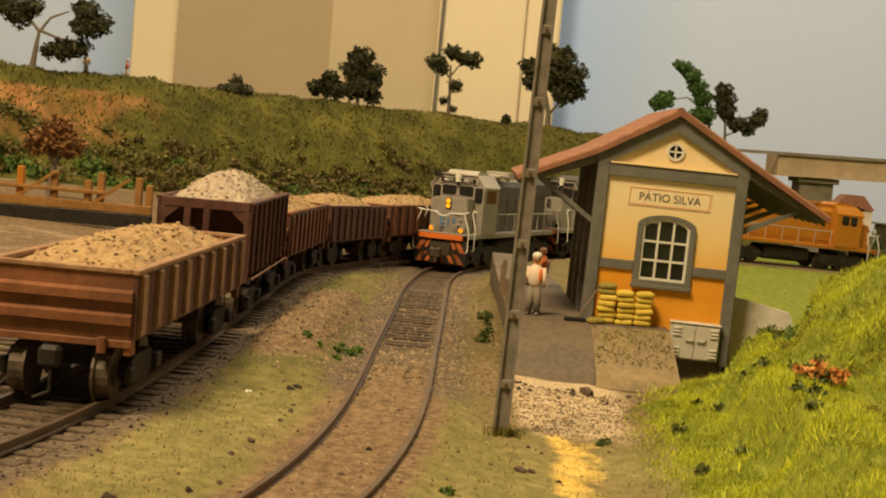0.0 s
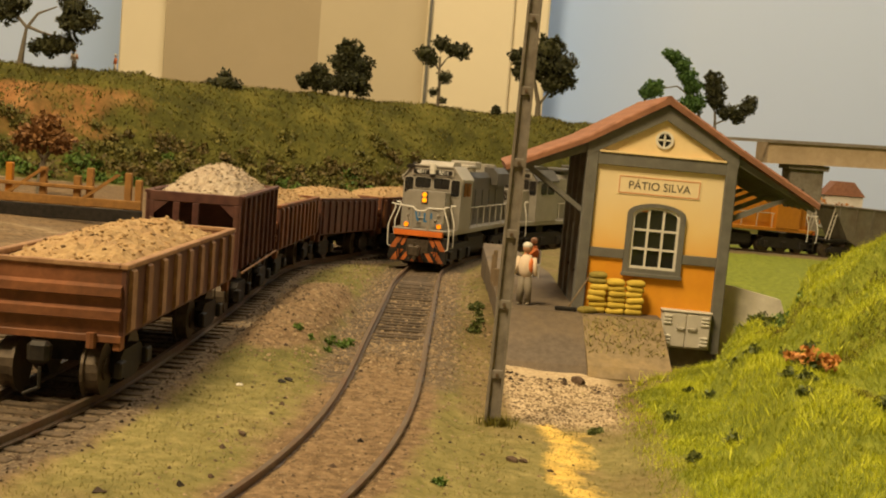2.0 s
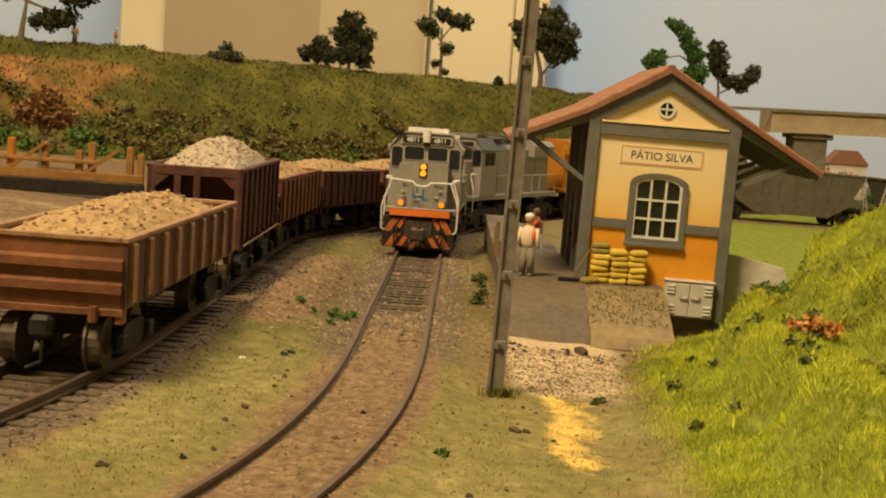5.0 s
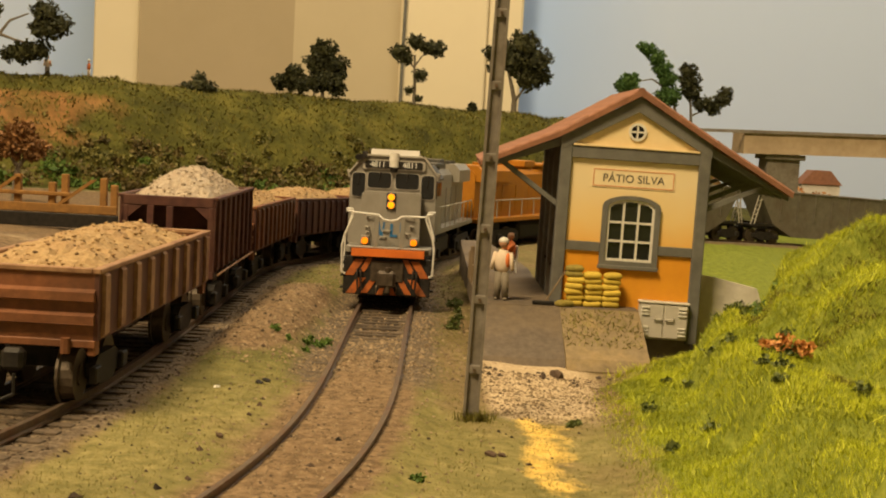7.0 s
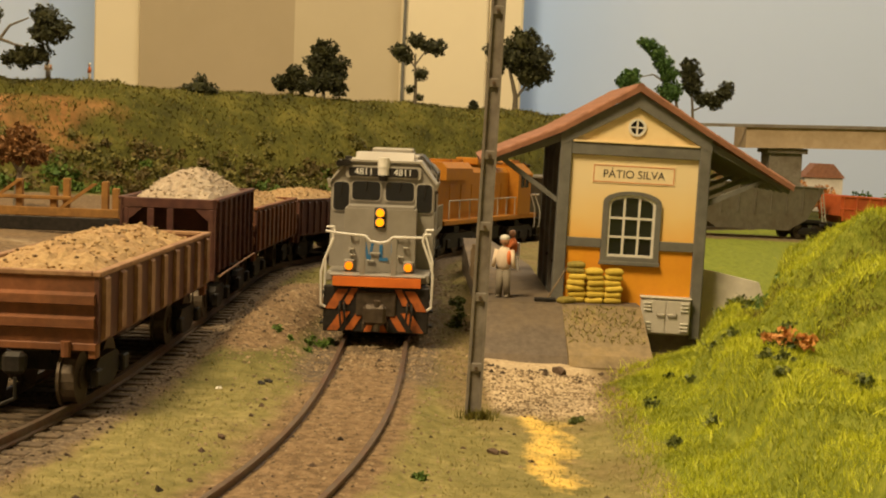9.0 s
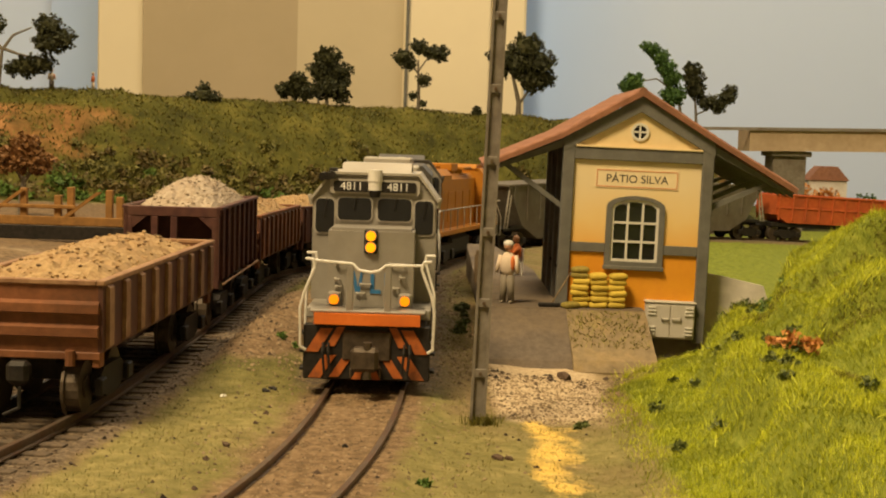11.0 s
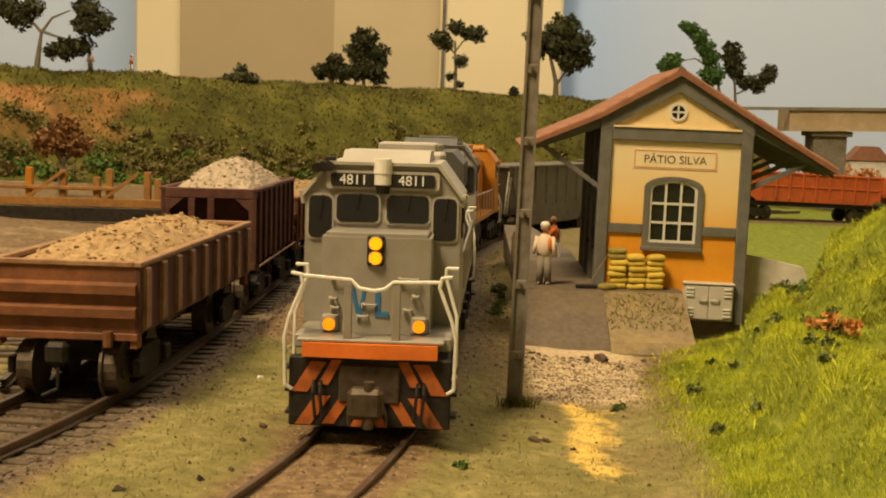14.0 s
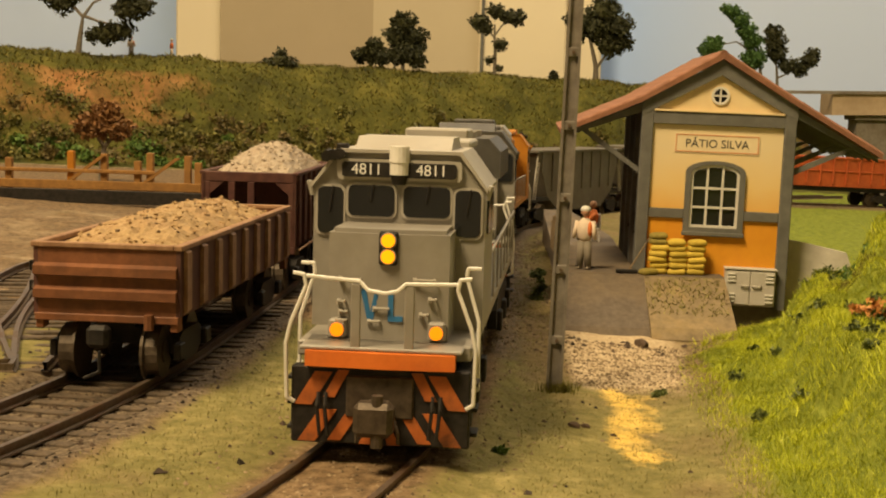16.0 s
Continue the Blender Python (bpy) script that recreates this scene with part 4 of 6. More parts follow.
            box(bm, min(sx * 8.6, sx * 8.9), max(sx * 8.6, sx * 8.9), y - 6.5, y + 6.5, 22, 38, .1)
            part("hood_door", bm, hood_paint, hood)
    bm = B()
    box(bm, -9.5, 9.5, h0 + 14, h0 + 34, 49.5, 51.2, .4)
    box(bm, -7, 7, h0 + 38, h0 + 52, 49.0, 53.0, .4)
    part("exhaust_housing", bm, top, hood)
    bm = B()
    box(bm, -10.5, 10.5, 64, L - 64, 3.5, 14.5, 2.0)
    part("fuel_tank", bm, M_BLACK, g)
    for yb in (34, L - 34):
        bm = B()
        for sx in (-1, 1):
            prism(bm, [(yb - 25, 4.5), (yb - 25, 9), (yb - 20, 11.5), (yb + 20, 11.5), (yb + 25, 9), (yb + 25, 4.5), (yb + 15, 3.4), (yb - 15, 3.4)], "x", sx * 11.0, sx * 13.2)
            for dy in (-19, 0, 19):
                box(bm, min(sx * 13, sx * 14.4), max(sx * 13, sx * 14.4), yb + dy - 2.5, yb + dy + 2.5, 3.6, 8.4, .3)
        box(bm, -11, 11, yb - 4, yb + 4, 6, 15)
        bg = part("bogie", bm, M_BLACK, g)
        for dy in (-19, 0, 19):
            wheelset(bg, yb + dy, r=5.8)
    # white handrails
    for sx in (-1, 1):
        bm = B()
        wire(bm, [(sx * 14.6, 2.0, 30.6), (sx * 12.8, 1.6, 30.4), (sx * 12.4, 1.6, 28.6), (sx * 14.8, 1.2, 22.5), (sx * 15.6, 1.2, 19), (sx * 15.4, 1.6, 10.0), (sx * 14.2, 2.0, 9.2)], .34)
        part("handrail", bm, M_WHITE, g, "white painted handrail")
        bm = B()
        wire(bm, [(sx * 15.4, 12.5, 31.0), (sx * 13.2, 12.3, 31.0), (sx * 13.0, 12.2, 29.5), (sx * 15.3, 11.6, 22), (sx * 15.4, 11.6, 10.5), (sx * 14.4, 11.8, 10)], .34)
        part("handrail", bm, M_WHITE, g, "white painted handrail")
        bm = B()
        ys = np.linspace(c1 + 4, L - 12, 8)
        for y in ys:
            cyl(bm, (sx * 14.6, y, 18.8), (sx * 14.6, y, 29.5), .3, n=6)
        wire(bm, [(sx * 14.6, c1 + 2, 29.5), (sx * 14.6, L - 12, 29.5)], .32)
        part("side_railing", bm, M_LOCO_TOP, g)
    bm = B()
    wire(bm, [(-12.6, 1.8, 30.2), (-3.6, 1.6, 29.6), (-2.2, 1.4, 28.2), (0.6, 1.2, 27.8), (2.6, 1.4, 28.2), (4.0, 1.6, 29.4), (12.4, 1.8, 29.6)], .34)
    part("front_chain", bm, M_WHITE, g, "white painted handrail chain")
    for x in (-4.2, 4.6):
        bm = B()
        box(bm, x - .8, x + .8, 1.4, 2.1, 18.6, 29.2, .15)
        part("stanchion", bm, main, g)
    if backwards:
        turn = pose(0, L * MM, 0, 0, 0, 180)
        for c in g.children:
            c.matrix_basis = turn @ c.matrix_basis
    return g


# ---- the train on track A ----
lead = loco(at(0, 300, 0), "grey diesel locomotive with lit amber headlights and striped pilot", M_LOCO, "4811", True, hood_paint=M_LOCO_DARK)
second = loco(at(0, 500, 0), "plain grey diesel locomotive coupled behind the leading one", M_LOCO, "", False, roof_paint=M_LOCO_DARK)
third = loco(at(0, 600, 0), "amber yellow diesel locomotive with a white round emblem, running cab last", M_YELLOW, "", False, 172.0, backwards=True)
for sx in (-1, 1):
    part("emblem", cyl(B(), (sx * 8.9, 142, 31), (sx * 9.3, 142, 31), 5.0, n=24), M_NUMBER, third, "white round emblem")


def hopper_car(m, label, body, L=150.0):
    g = thing("hopper_car", m, label, "railway wagon", "hopper cars of the moving train")
    W = 14.0
    bm = B()
    prism(bm, [(8, 40), (L - 8, 40), (L - 8, 37), (L - 22, 15), (L - 40, 6), (40, 6), (22, 15), (8, 37)], "x", -W, W)
    bd = part("body", bm, body, g)
    for i in range(9):
        y = 12 + (L - 24) * i / 8
        z0 = 18 if 24 < y < L - 24 else 31
        for sx in (-1, 1):
            bm = B()
            box(bm, min(sx * W, sx * (W + .8)), max(sx * W, sx * (W + .8)), y - .6, y + .6, z0, 39.5, .1)
            part("side_rib", bm, body, bd)
    bm = B()
    box(bm, -W - .8, W + .8, 5, L - 5, 39.6, 41, .2)
    part("rim", bm, body, bd)
    bm = B()
    box(bm, -4, 4, 0, L, 10.5, 13.5)
    box(bm, -W, W, 0, 8, 12.5, 14, .2)
    box(bm, -W, W, L - 8, L, 12.5, 14, .2)
    for sx in (-1, 1):
        box(bm, sx * (W - .8) - .7, sx * (W - .8) + .7, 8, L - 8, 13, 15.2)
    part("underframe", bm, M_BLACK, g)
    for e, d in ((2, 1), (L - 2, -1)):
        for sx in (-1, 1):
            bm = B()
            for q in (0, 3.2):
                wire(bm, [(sx * (W - .6), e + d * q, 14), (sx * (W - .6), e + d * (q + 6), 40)], .5)
            for k in range(6):
                wire(bm, [(sx * (W - .6), e + d * (1 + k), 18 + 3.6 * k), (sx * (W - .6), e + d * (4.2 + k), 18 + 3.6 * k)], .3)
            part("end_ladder", bm, M_LOCO_TOP, g)
        coupler(g, e, -d)
    bogie(g, 16)
    bogie(g, L - 16)
    return g


def box_car(m, label, body, L=135.0):
    g = thing("ballast_car", m, label, "railway wagon", "ballast cars of the moving train")
    W = 14.0
    bm = B()
    prism(bm, [(4, 35), (L - 4, 35), (L - 4, 20), (L - 14, 14), (14, 14), (4, 20)], "x", -W, W)
    bd = part("body", bm, body, g)
    for i in range(11):
        y = 6 + (L - 12) * i / 10
        for sx in (-1, 1):
            bm = B()
            box(bm, min(sx * W, sx * (W + 1)), max(sx * W, sx * (W + 1)), y - .7, y + .7, 16, 34.6, .1)
            part("side_rib", bm, body, bd)
    bm = B()
    for sx in (-1, 1):
        box(bm, sx * W - 1, sx * W + 1, 3, L - 3, 34.6, 36, .2)
        box(bm, sx * W - .8, sx * W + .8, 3, L - 3, 25, 26, .2)
    part("rim", bm, body, bd)
    bm = B()
    box(bm, -12, 12, 2, L - 2, 10.5, 13.8, .3)
    part("underframe", bm, M_BLACK, g)
    for e, d in ((2, 1), (L - 2, -1)):
        coupler(g, e, -d)
    bogie(g, 16)
    bogie(g, L - 16)
    return g


CARS = [(lead, 168.0, 34.0), (second, 168.0, 34.0), (third, 172.0, 34.0)]
c_first = hopper_car(at(0, 700, 0), "grey hopper car with sloping ends and ladders", M_GREYWAG)
CARS.append((c_first, 150.0, 16.0))
for _ in range(1):
    CARS.append((copy_thing(c_first, at(0, 800, 0)), 150.0, 16.0))
r_first = box_car(at(0, 900, 0), "red-orange ribbed ballast car", M_REDWAG)
CARS.append((r_first, 135.0, 16.0))
for _ in range(3):
    CARS.append((copy_thing(r_first, at(0, 900, 0)), 135.0, 16.0))


def motions():
    # front of the train along the track: seconds, y of the front in mm
    run = [(0, 595), (0.5, 584), (1, 572), (1.5, 560), (2, 547), (2.5, 533), (3, 517), (3.7, 490), (4.5, 457), (5.5, 414), (6, 391), (6.5, 366), (7, 341), (7.5, 320), (8, 301), (8.5, 281), (9, 262), (9.7, 237), (10.5, 212), (11.5, 184.5), (12, 170), (12.5, 158), (13, 147.5), (13.5, 138), (14, 130.5), (14.5, 123.5), (15, 117), (15.5, 111), (16, 106)]
    offset = 0.0
    for ob, length, inset in CARS:
        rows = []
        for t, y in run:
            rows.append((t, on_track(TRACK_A, s_at_y(TRACK_A, y) + offset, length, inset)))
        walk(ob, rows)
        offset += length + (5.0 if length > 155 else 7.0)


# ---- station ----
def station():
    st = thing("station_building", on(64.6, 295, 0, -1.0, 0, 0.9), "small cream and orange station house with grey timber and tiled roof", "station building")
    D = 74.0
    hw, z0, ze, zr = 20.8, 5.0, 62.0, 76.0
    grad = bpy.data.materials.new("cream_to_orange_paint")
    grad.use_nodes = True
    n, l = grad.node_tree.nodes, grad.node_tree.links
    bs = n["Principled BSDF"]
    bs.inputs["Roughness"].default_value = 0.8
    tc = n.new("ShaderNodeTexCoord")
    sp = n.new("ShaderNodeSeparateXYZ")
    l.new(tc.outputs["Object"], sp.inputs[0])
    no = n.new("ShaderNodeTexNoise")
    no.inputs["Scale"].default_value, no.inputs["Detail"].default_value = 90, 6
    l.new(tc.outputs["Object"], no.inputs["Vector"])
    ad = n.new("ShaderNodeMath")
    ad.operation = "MULTIPLY_ADD"
    l.new(no.outputs["Fac"], ad.inputs[0])
    ad.inputs[1].default_value = 0.008
    l.new(sp.outputs["Z"], ad.inputs[2])
    mr = n.new("ShaderNodeMapRange")
    mr.inputs[1].default_value, mr.inputs[2].default_value = 0.034, 0.055
    l.new(ad.outputs[0], mr.inputs[0])
    ra = n.new("ShaderNodeValToRGB")
    e = ra.color_ramp.elements
    e[0].color, e[1].color = (0.74, 0.40, 0.075, 1), (0.74, 0.61, 0.37, 1)
    e.new(0.45).color = (0.76, 0.55, 0.23, 1)
    l.new(mr.outputs[0], ra.inputs["Fac"])
    l.new(ra.outputs["Color"], bs.inputs["Base Color"])
    low = material("orange_dado", (0.66, 0.28, 0.015), (0.73, 0.33, 0.022), 0.75, 200, 0, 0.06, (0.60, 0.23, 0.03), 40, 0.5)

    def gable(y, t, front):
        # wall with real openings: built as strips around window and round light
        wx, wz0, wz1, arc = 7.5, 26.6, 43.2, 3.0
        bm = B()
        box(bm, -hw, -wx, y, y + t, z0 + 24.0, ze - 5)
        box(bm, wx, hw, y, y + t, z0 + 24.0, ze - 5)
        box(bm, -wx, wx, y, y + t, wz1 + arc, ze - 5)
        pts = [(wx * math.cos(a), wz1 + arc * math.sin(a)) for a in np.linspace(0, math.pi, 11)]
        for p, q in zip(pts, pts[1:]):
            prism(bm, [(p[0], p[1]), (q[0], q[1]), (q[0], wz1 + arc), (p[0], wz1 + arc)] if abs(p[1] - q[1]) > 1e-6 else [(p[0], p[1]), (q[0], q[1]), (q[0], wz1 + arc + .01), (p[0], wz1 + arc + .01)], "y", y, y + t)
        part("wall", bm, grad, st, "cream plaster fading to orange")
        for xa, xb, za in ((-hw, -wx, z0 + 24.0), (wx, hw, z0 + 24.0), (-wx, wx, wz0)):
            part("dado", box(B(), xa, xb, y, y + t, z0, za), low, st, "orange painted lower wall")
        # pediment with a round light
        R, zc = 2.5, 66.0
        bm = B()
        ring = [(R * math.cos(a), zc + R * math.sin(a)) for a in np.linspace(0, 2 * math.pi, 25)[:-1]]
        tri = [(-hw, ze - 5), (hw, ze - 5), (hw, ze - .6), (0, zr - 1), (-hw, ze - .6)]

        def rim(p):
            d = Vector((p[0], p[1] - zc)).normalized()
            best = 1e9
            for a_, b_ in zip(tri, tri[1:] + tri[:1]):
                ex, ez = b_[0] - a_[0], b_[1] - a_[1]
                den = d.x * ez - d.y * ex
                if abs(den) < 1e-9:
                    continue
                tt = ((a_[0]) * ez - (a_[1] - zc) * ex) / den
                uu = ((a_[0]) * d.y - (a_[1] - zc) * d.x) / den
                if tt > 0 and -1e-6 <= uu <= 1 + 1e-6:
                    best = min(best, tt)
            return (d.x * best, zc + d.y * best)
        extra = sorted({math.atan2(p[1] - zc, p[0]) % (2 * math.pi) for p in tri} | set(np.linspace(0, 2 * math.pi, 25)[:-1]))
        inner = [(R * math.cos(a), zc + R * math.sin(a)) for a in extra]
        outer = [rim(p) for p in inner]
        k = len(inner)
        for i in range(k):
            j = (i + 1) % k
            prism(bm, [inner[i], outer[i], outer[j], inner[j]], "y", y, y + t)
        part("pediment", bm, M_WALL, st)
        if not front:
            return
        # round light
        bm = B()
        for i in range(24):
            a, b = 2 * math.pi * i / 24, 2 * math.pi * (i + 1) / 24
            prism(bm, [(r * math.cos(c), zc + r * math.sin(c)) for r, c in ((2.0, a), (2.7, a), (2.7, b), (2.0, b))], "y", y - .5, y + .6)
        box(bm, -2.1, 2.1, y - .3, y + .3, zc - .26, zc + .26)
        box(bm, -.26, .26, y - .3, y + .3, zc - 2.1, zc + 2.1)
        rl = part("round_window", bm, M_WINFRAME, st, "small round window with white cross bars")
        bm = B()
        cyl(bm, (0, y + .9, zc), (0, y + 1.1, zc), 2.9, n=20)
        part("pane", bm, M_GLASS, rl)
        # arched window
        def arch(w, zb, zt, rise, nn=10):
            return [(-w, zb), (w, zb)] + [(w * math.cos(a), zt + rise * math.sin(a)) for a in np.linspace(0, math.pi, nn + 1)]
        o, i_ = arch(8.8, 25.0, 43.4, 3.4), arch(7.1, 26.9, 43.0, 2.7)
        bm = B()
        for p in range(len(o)):
            q = (p + 1) % len(o)
            prism(bm, [o[p], o[q], i_[q], i_[p]], "y", y - 1.0, y + .8)
        win = part("window_frame", bm, M_TIMBER, st, "grey arched window surround")
        bm = B()
        o2, i2 = arch(7.1, 26.9, 43.0, 2.7), arch(6.4, 27.6, 42.5, 2.4)
        for p in range(len(o2)):
            q = (p + 1) % len(o2)
            prism(bm, [o2[p], o2[q], i2[q], i2[p]], "y", y - .5, y + .7)
        for x in (-2.25, 2.25):
            box(bm, x - .32, x + .32, y - .35, y + .35, 27.5, 44.9)
        for z in (32.9, 38.6):
            box(bm, -6.6, 6.6, y - .3, y + .3, z - .32, z + .32)
        part("sash", bm, M_WINFRAME, win, "white glazing bars")
        for cx, cw in ((-4.35, 1.9), (0, 2.0), (4.35, 1.9)):
            for cz0, cz1 in ((27.7, 32.6), (33.2, 38.3), (38.9, 44.8 if cx == 0 else 43.8)):
                bm = B()
                box(bm, cx - cw - .2, cx + cw + .2, y + .4, y + .6, cz0 - .2, cz1 + .2)
                part("pane", bm, M_GLASS, win)
        bm = B()
        box(bm, -9.2, 9.2, y - 1.5, y - .9, 24.4, 25.6, .15)
        part("sill", bm, M_TIMBER, win)

    gable(0, 1.6, True)
    gable(D - 1.6, 1.6, False)
    for sx in (-1, 1):
        bm = B()
        box(bm, min(sx * (hw - 1.6), sx * hw), max(sx * (hw - 1.6), sx * hw), 1.6, D - 1.6, z0 + 24, ze)
        part("wall", bm, grad, st)
        bm = B()
        box(bm, min(sx * (hw - 1.6), sx * hw), max(sx * (hw - 1.6), sx * hw), 1.6, D - 1.6, z0, z0 + 24)
        part("dado", bm, low, st)
        for y in (1.0, 25, 49, D - 1.0):
            bm = B()
            box(bm, sx * (hw + .1) - 1.75, sx * (hw + .1) + 1.75, y - 1.7 if y > 1 else -1.2, y + 1.7, z0 - 2, ze + .5, .25)
            part("post", bm, M_TIMBER, st)
            # brace under the eaves
            rise_ = 0.0 if sx < 0 else 1.2
            bm = B()
            m_ = Matrix.Translation((0, y + (1.6 if y < 5 else 0), 0))
            prism(bm, [(sx * (hw + 1.7), 42.0 + rise_), (sx * (hw + 1.7), 43.8 + rise_), (sx * (hw + 17.6), 54.6 - 2 * rise_), (sx * (hw + 19.4), 54.2 - 2 * rise_)], "y", -1.0, 1.0, 0, m_)
            part("brace", bm, M_TIMBER, st)
        bm = B()
        box(bm, min(sx * hw, sx * (hw + .6)), max(sx * hw, sx * (hw + .6)), 3, D - 3, 29, 31.6, .1)
        part("side_band", bm, M_TIMBER, st)
    # doors on the platform side
    for y in (13, 37):
        bm = B()
        box(bm, -hw - .8, -hw + .2, y - 6, y + 6, 12.5, 37, .3)
        dr = part("door", bm, M_TIMBER, st, "grey wooden door")
        bm = B()
        cyl(bm, (-hw - 1.4, y + 4.4, 23), (-hw - .7, y + 4.4, 23), .5, n=8)
        part("knob", bm, M_BLACK, dr)
    # framing boards on the front gable
    bm = B()
    box(bm, -hw + 1.6, hw - 1.6, -1.1, -.05, 57.2, 60.9, .15)
    part("tie_beam", bm, M_TIMBER, st)
    bm = B()
    box(bm, -hw + 1.8, hw - 1.8, -1.5, -.2, 60.9, 61.5, .1)
    part("ledge", bm, M_WALL, st)
    for sx in (-1, 1):
        bm = B()
        box(bm, min(sx * 8.85, sx * (hw - 1.7)), max(sx * 8.85, sx * (hw - 1.7)), -.8, -.05, 29.4, 32.2, .1)
        part("band", bm, M_TIMBER, st)
        bm = B()
        prism(bm, [(sx * (hw + 1.9), ze + 1.6), (0, zr + 0.4), (0, zr - 4.0), (sx * (hw + 1.9), ze - 2.6)], "y", -1.3, -.02)
        part("rake_board", bm, M_TIMBER, st)
    # roof: two slopes of tiles, flatter over the eaves
    kx, kz = hw + 2.4, ze + 2.6
    for sx in (-1, 1):
        ex, ez = (46.5, 54.2) if sx < 0 else (47.6, 50.8)
        a = [(0, zr + 2.4), (sx * kx, kz), (sx * ex, ez), (sx * ex, ez - 1.1), (sx * kx, kz - 1.2), (0, zr + 0.9)]
        bm = B()
        prism(bm, a, "y", -1.9, D + 2)
        rf = part("roof_slope", bm, M_TILE, st, "terracotta tiled roof slope")
        # tile courses
        bm = B()
        seg = 6
        up = [(2.1 * math.cos(t_), 1.0 * math.sin(t_)) for t_ in np.linspace(0, math.pi, seg + 1)]
        lo_ = [bm.verts.new((p[0], -2.4, p[1])) for p in up]
        hi_ = [bm.verts.new((p[0] * .8, 2.4, p[1] * .8)) for p in up]
        for i in range(seg):
            bm.faces.new((lo_[i], lo_[i + 1], hi_[i + 1], hi_[i]))
        bm.faces.new(lo_[::-1])
        me_t = to_mesh("tile", bm, M_TILE)
        rnd = random.Random(7)
        A, Bp, C = Vector((0, zr + 2.4)), Vector((sx * kx, kz)), Vector((sx * ex, ez))
        l1, l2 = (Bp - A).length, (C - Bp).length
        courses = 12
        for c in range(courses):
            dd = (l1 + l2) * (c + .5) / courses
            if dd < l1:
                p, dr_ = A.lerp(Bp, dd / l1), (Bp - A).normalized()
            else:
                p, dr_ = Bp.lerp(C, (dd - l1) / l2), (C - Bp).normalized()
            slope = math.degrees(math.atan2(-dr_.y, abs(dr_.x)))
            for q in range(19):
                y = -0.6 + q * 4.15
                if y > D + 1:
                    break
                o = new("tile", me_t)
                o.parent = rf
                down = Matrix.Rotation(radians(-90 if sx < 0 else 90), 4, "Z")
                o.matrix_basis = Matrix.Translation((p.x * MM, y * MM, p.y * MM)) @ Matrix.Rotation(radians(slope * sx), 4, "Y") @ down @ Matrix.Rotation(radians(rnd.uniform(-2, 2) + 4), 4, "X")
        for y in np.arange(0.6, D, 9):
            bm = B()
            prism(bm, [(sx * (hw + 1), ze + 1.4), (sx * ex * .985, ez - 1.2), (sx * ex * .985, ez - 2.4), (sx * (hw + 1), ze - 1.2)], "y", y - .8, y + .8)
            part("rafter", bm, M_TIMBER, st)
        bm = B()
        prism(bm, [(0, zr + 2.6), (sx * kx, kz + .1), (sx * ex, ez + .1), (sx * ex, ez - 1.3), (sx * kx, kz - 1.4), (0, zr + 0.7)], "y", -2.7, -1.8)
        part("verge_board", bm, M_TILE, st)
    bm = B()
    cyl(bm, (0, -2.6, zr + 2.0), (0, D + 2.5, zr + 2.0), 1.3, n=10)
    part("ridge_tiles", bm, M_TILE, st)
    # name board
    bm = B()
    box(bm, -12.6, 12.4, -.16, .05, 48.9, 54.7)
    sg = part("name_board", bm, M_SIGN, st, "cream station name board with black lettering")
    bm = B()
    for x0, x1, za, zb in ((-12.3, 12.1, 54.1, 54.4), (-12.3, 12.1, 49.2, 49.5), (-12.3, -12.0, 49.5, 54.1), (11.8, 12.1, 49.5, 54.1)):
        box(bm, x0, x1, -.24, -.15, za, zb)
    part("border", bm, M_SIGNLINE, sg)
    letters("lettering", "PÁTIO SILVA", 3.35, M_SIGNTEXT, pose(-0.1 * MM, -.22 * MM, 51.7 * MM, 90, 0, 0), sg)
    # plinth
    bm = B()
    box(bm, -hw - .5, hw + .5, 0.6, D, -4, z0 + .2)
    part("plinth", bm, M_CONCRETE, st)
    return st


station()


# ---- platform and ramp ----
def heightfield(name, xs, ys, fz, mat, label, category, kind=""):
    X, Y = np.meshgrid(xs, ys)
    o = grid_mesh(name, xs, ys, fz(X, Y), {}, mat)
    return tagged(o, label, category, "", kind)


plat = thing("platform", rise(45), "dusty dark grey station platform with a sloping earth ramp", "platform", kind="structure")
bm = B()
prism(bm, [(22.5, 288), (43, 292), (43, 400), (32, 520), (20, 520)], "z", -9, 12.2)
part("deck", bm, M_PLATFORM, plat)
bm = B()
prism(bm, [(22.5, 288), (22.5, 286), (68, 286), (68, 297), (43, 297), (43, 292)], "z", -9, 12.2)
part("deck", bm, M_PLATFORM, plat)
bm = B()
prism(bm, [(259, -2.6), (262, 0.5), (286, 12.1), (286, -5), (259, -5)], "x", 20.5, 44.5)
part("ramp", bm, M_PLATFORM, plat, "dusty dark grey ramp")
M_RAMP = material("brown_dusty_ramp", (0.15, 0.115, 0.065), (0.25, 0.19, 0.11), 0.95, 420, 0, 0.3, (0.34, 0.24, 0.10), 60, 0.6)
bm = B()
prism(bm, [(257, -1.6), (260, 1.2), (286, 12.1), (286, -5), (257, -5)], "x", 44.5, 68)
part("ramp", bm, M_RAMP, plat, "brown earth ramp")
# timber edge and fence posts at the track side
for y0, y1 in ((287, 336), (337, 390), (391, 442), (443, 500)):
    bm = B()
    box(bm, 19.6, 22.4, y0, y1, 5.2, 12.5, .2)
    part("edge_board", bm, M_PLATFORM, plat)
fence = thing("timber_fence", rise(45), "short weathered timber post fence along the platform edge", "fence")
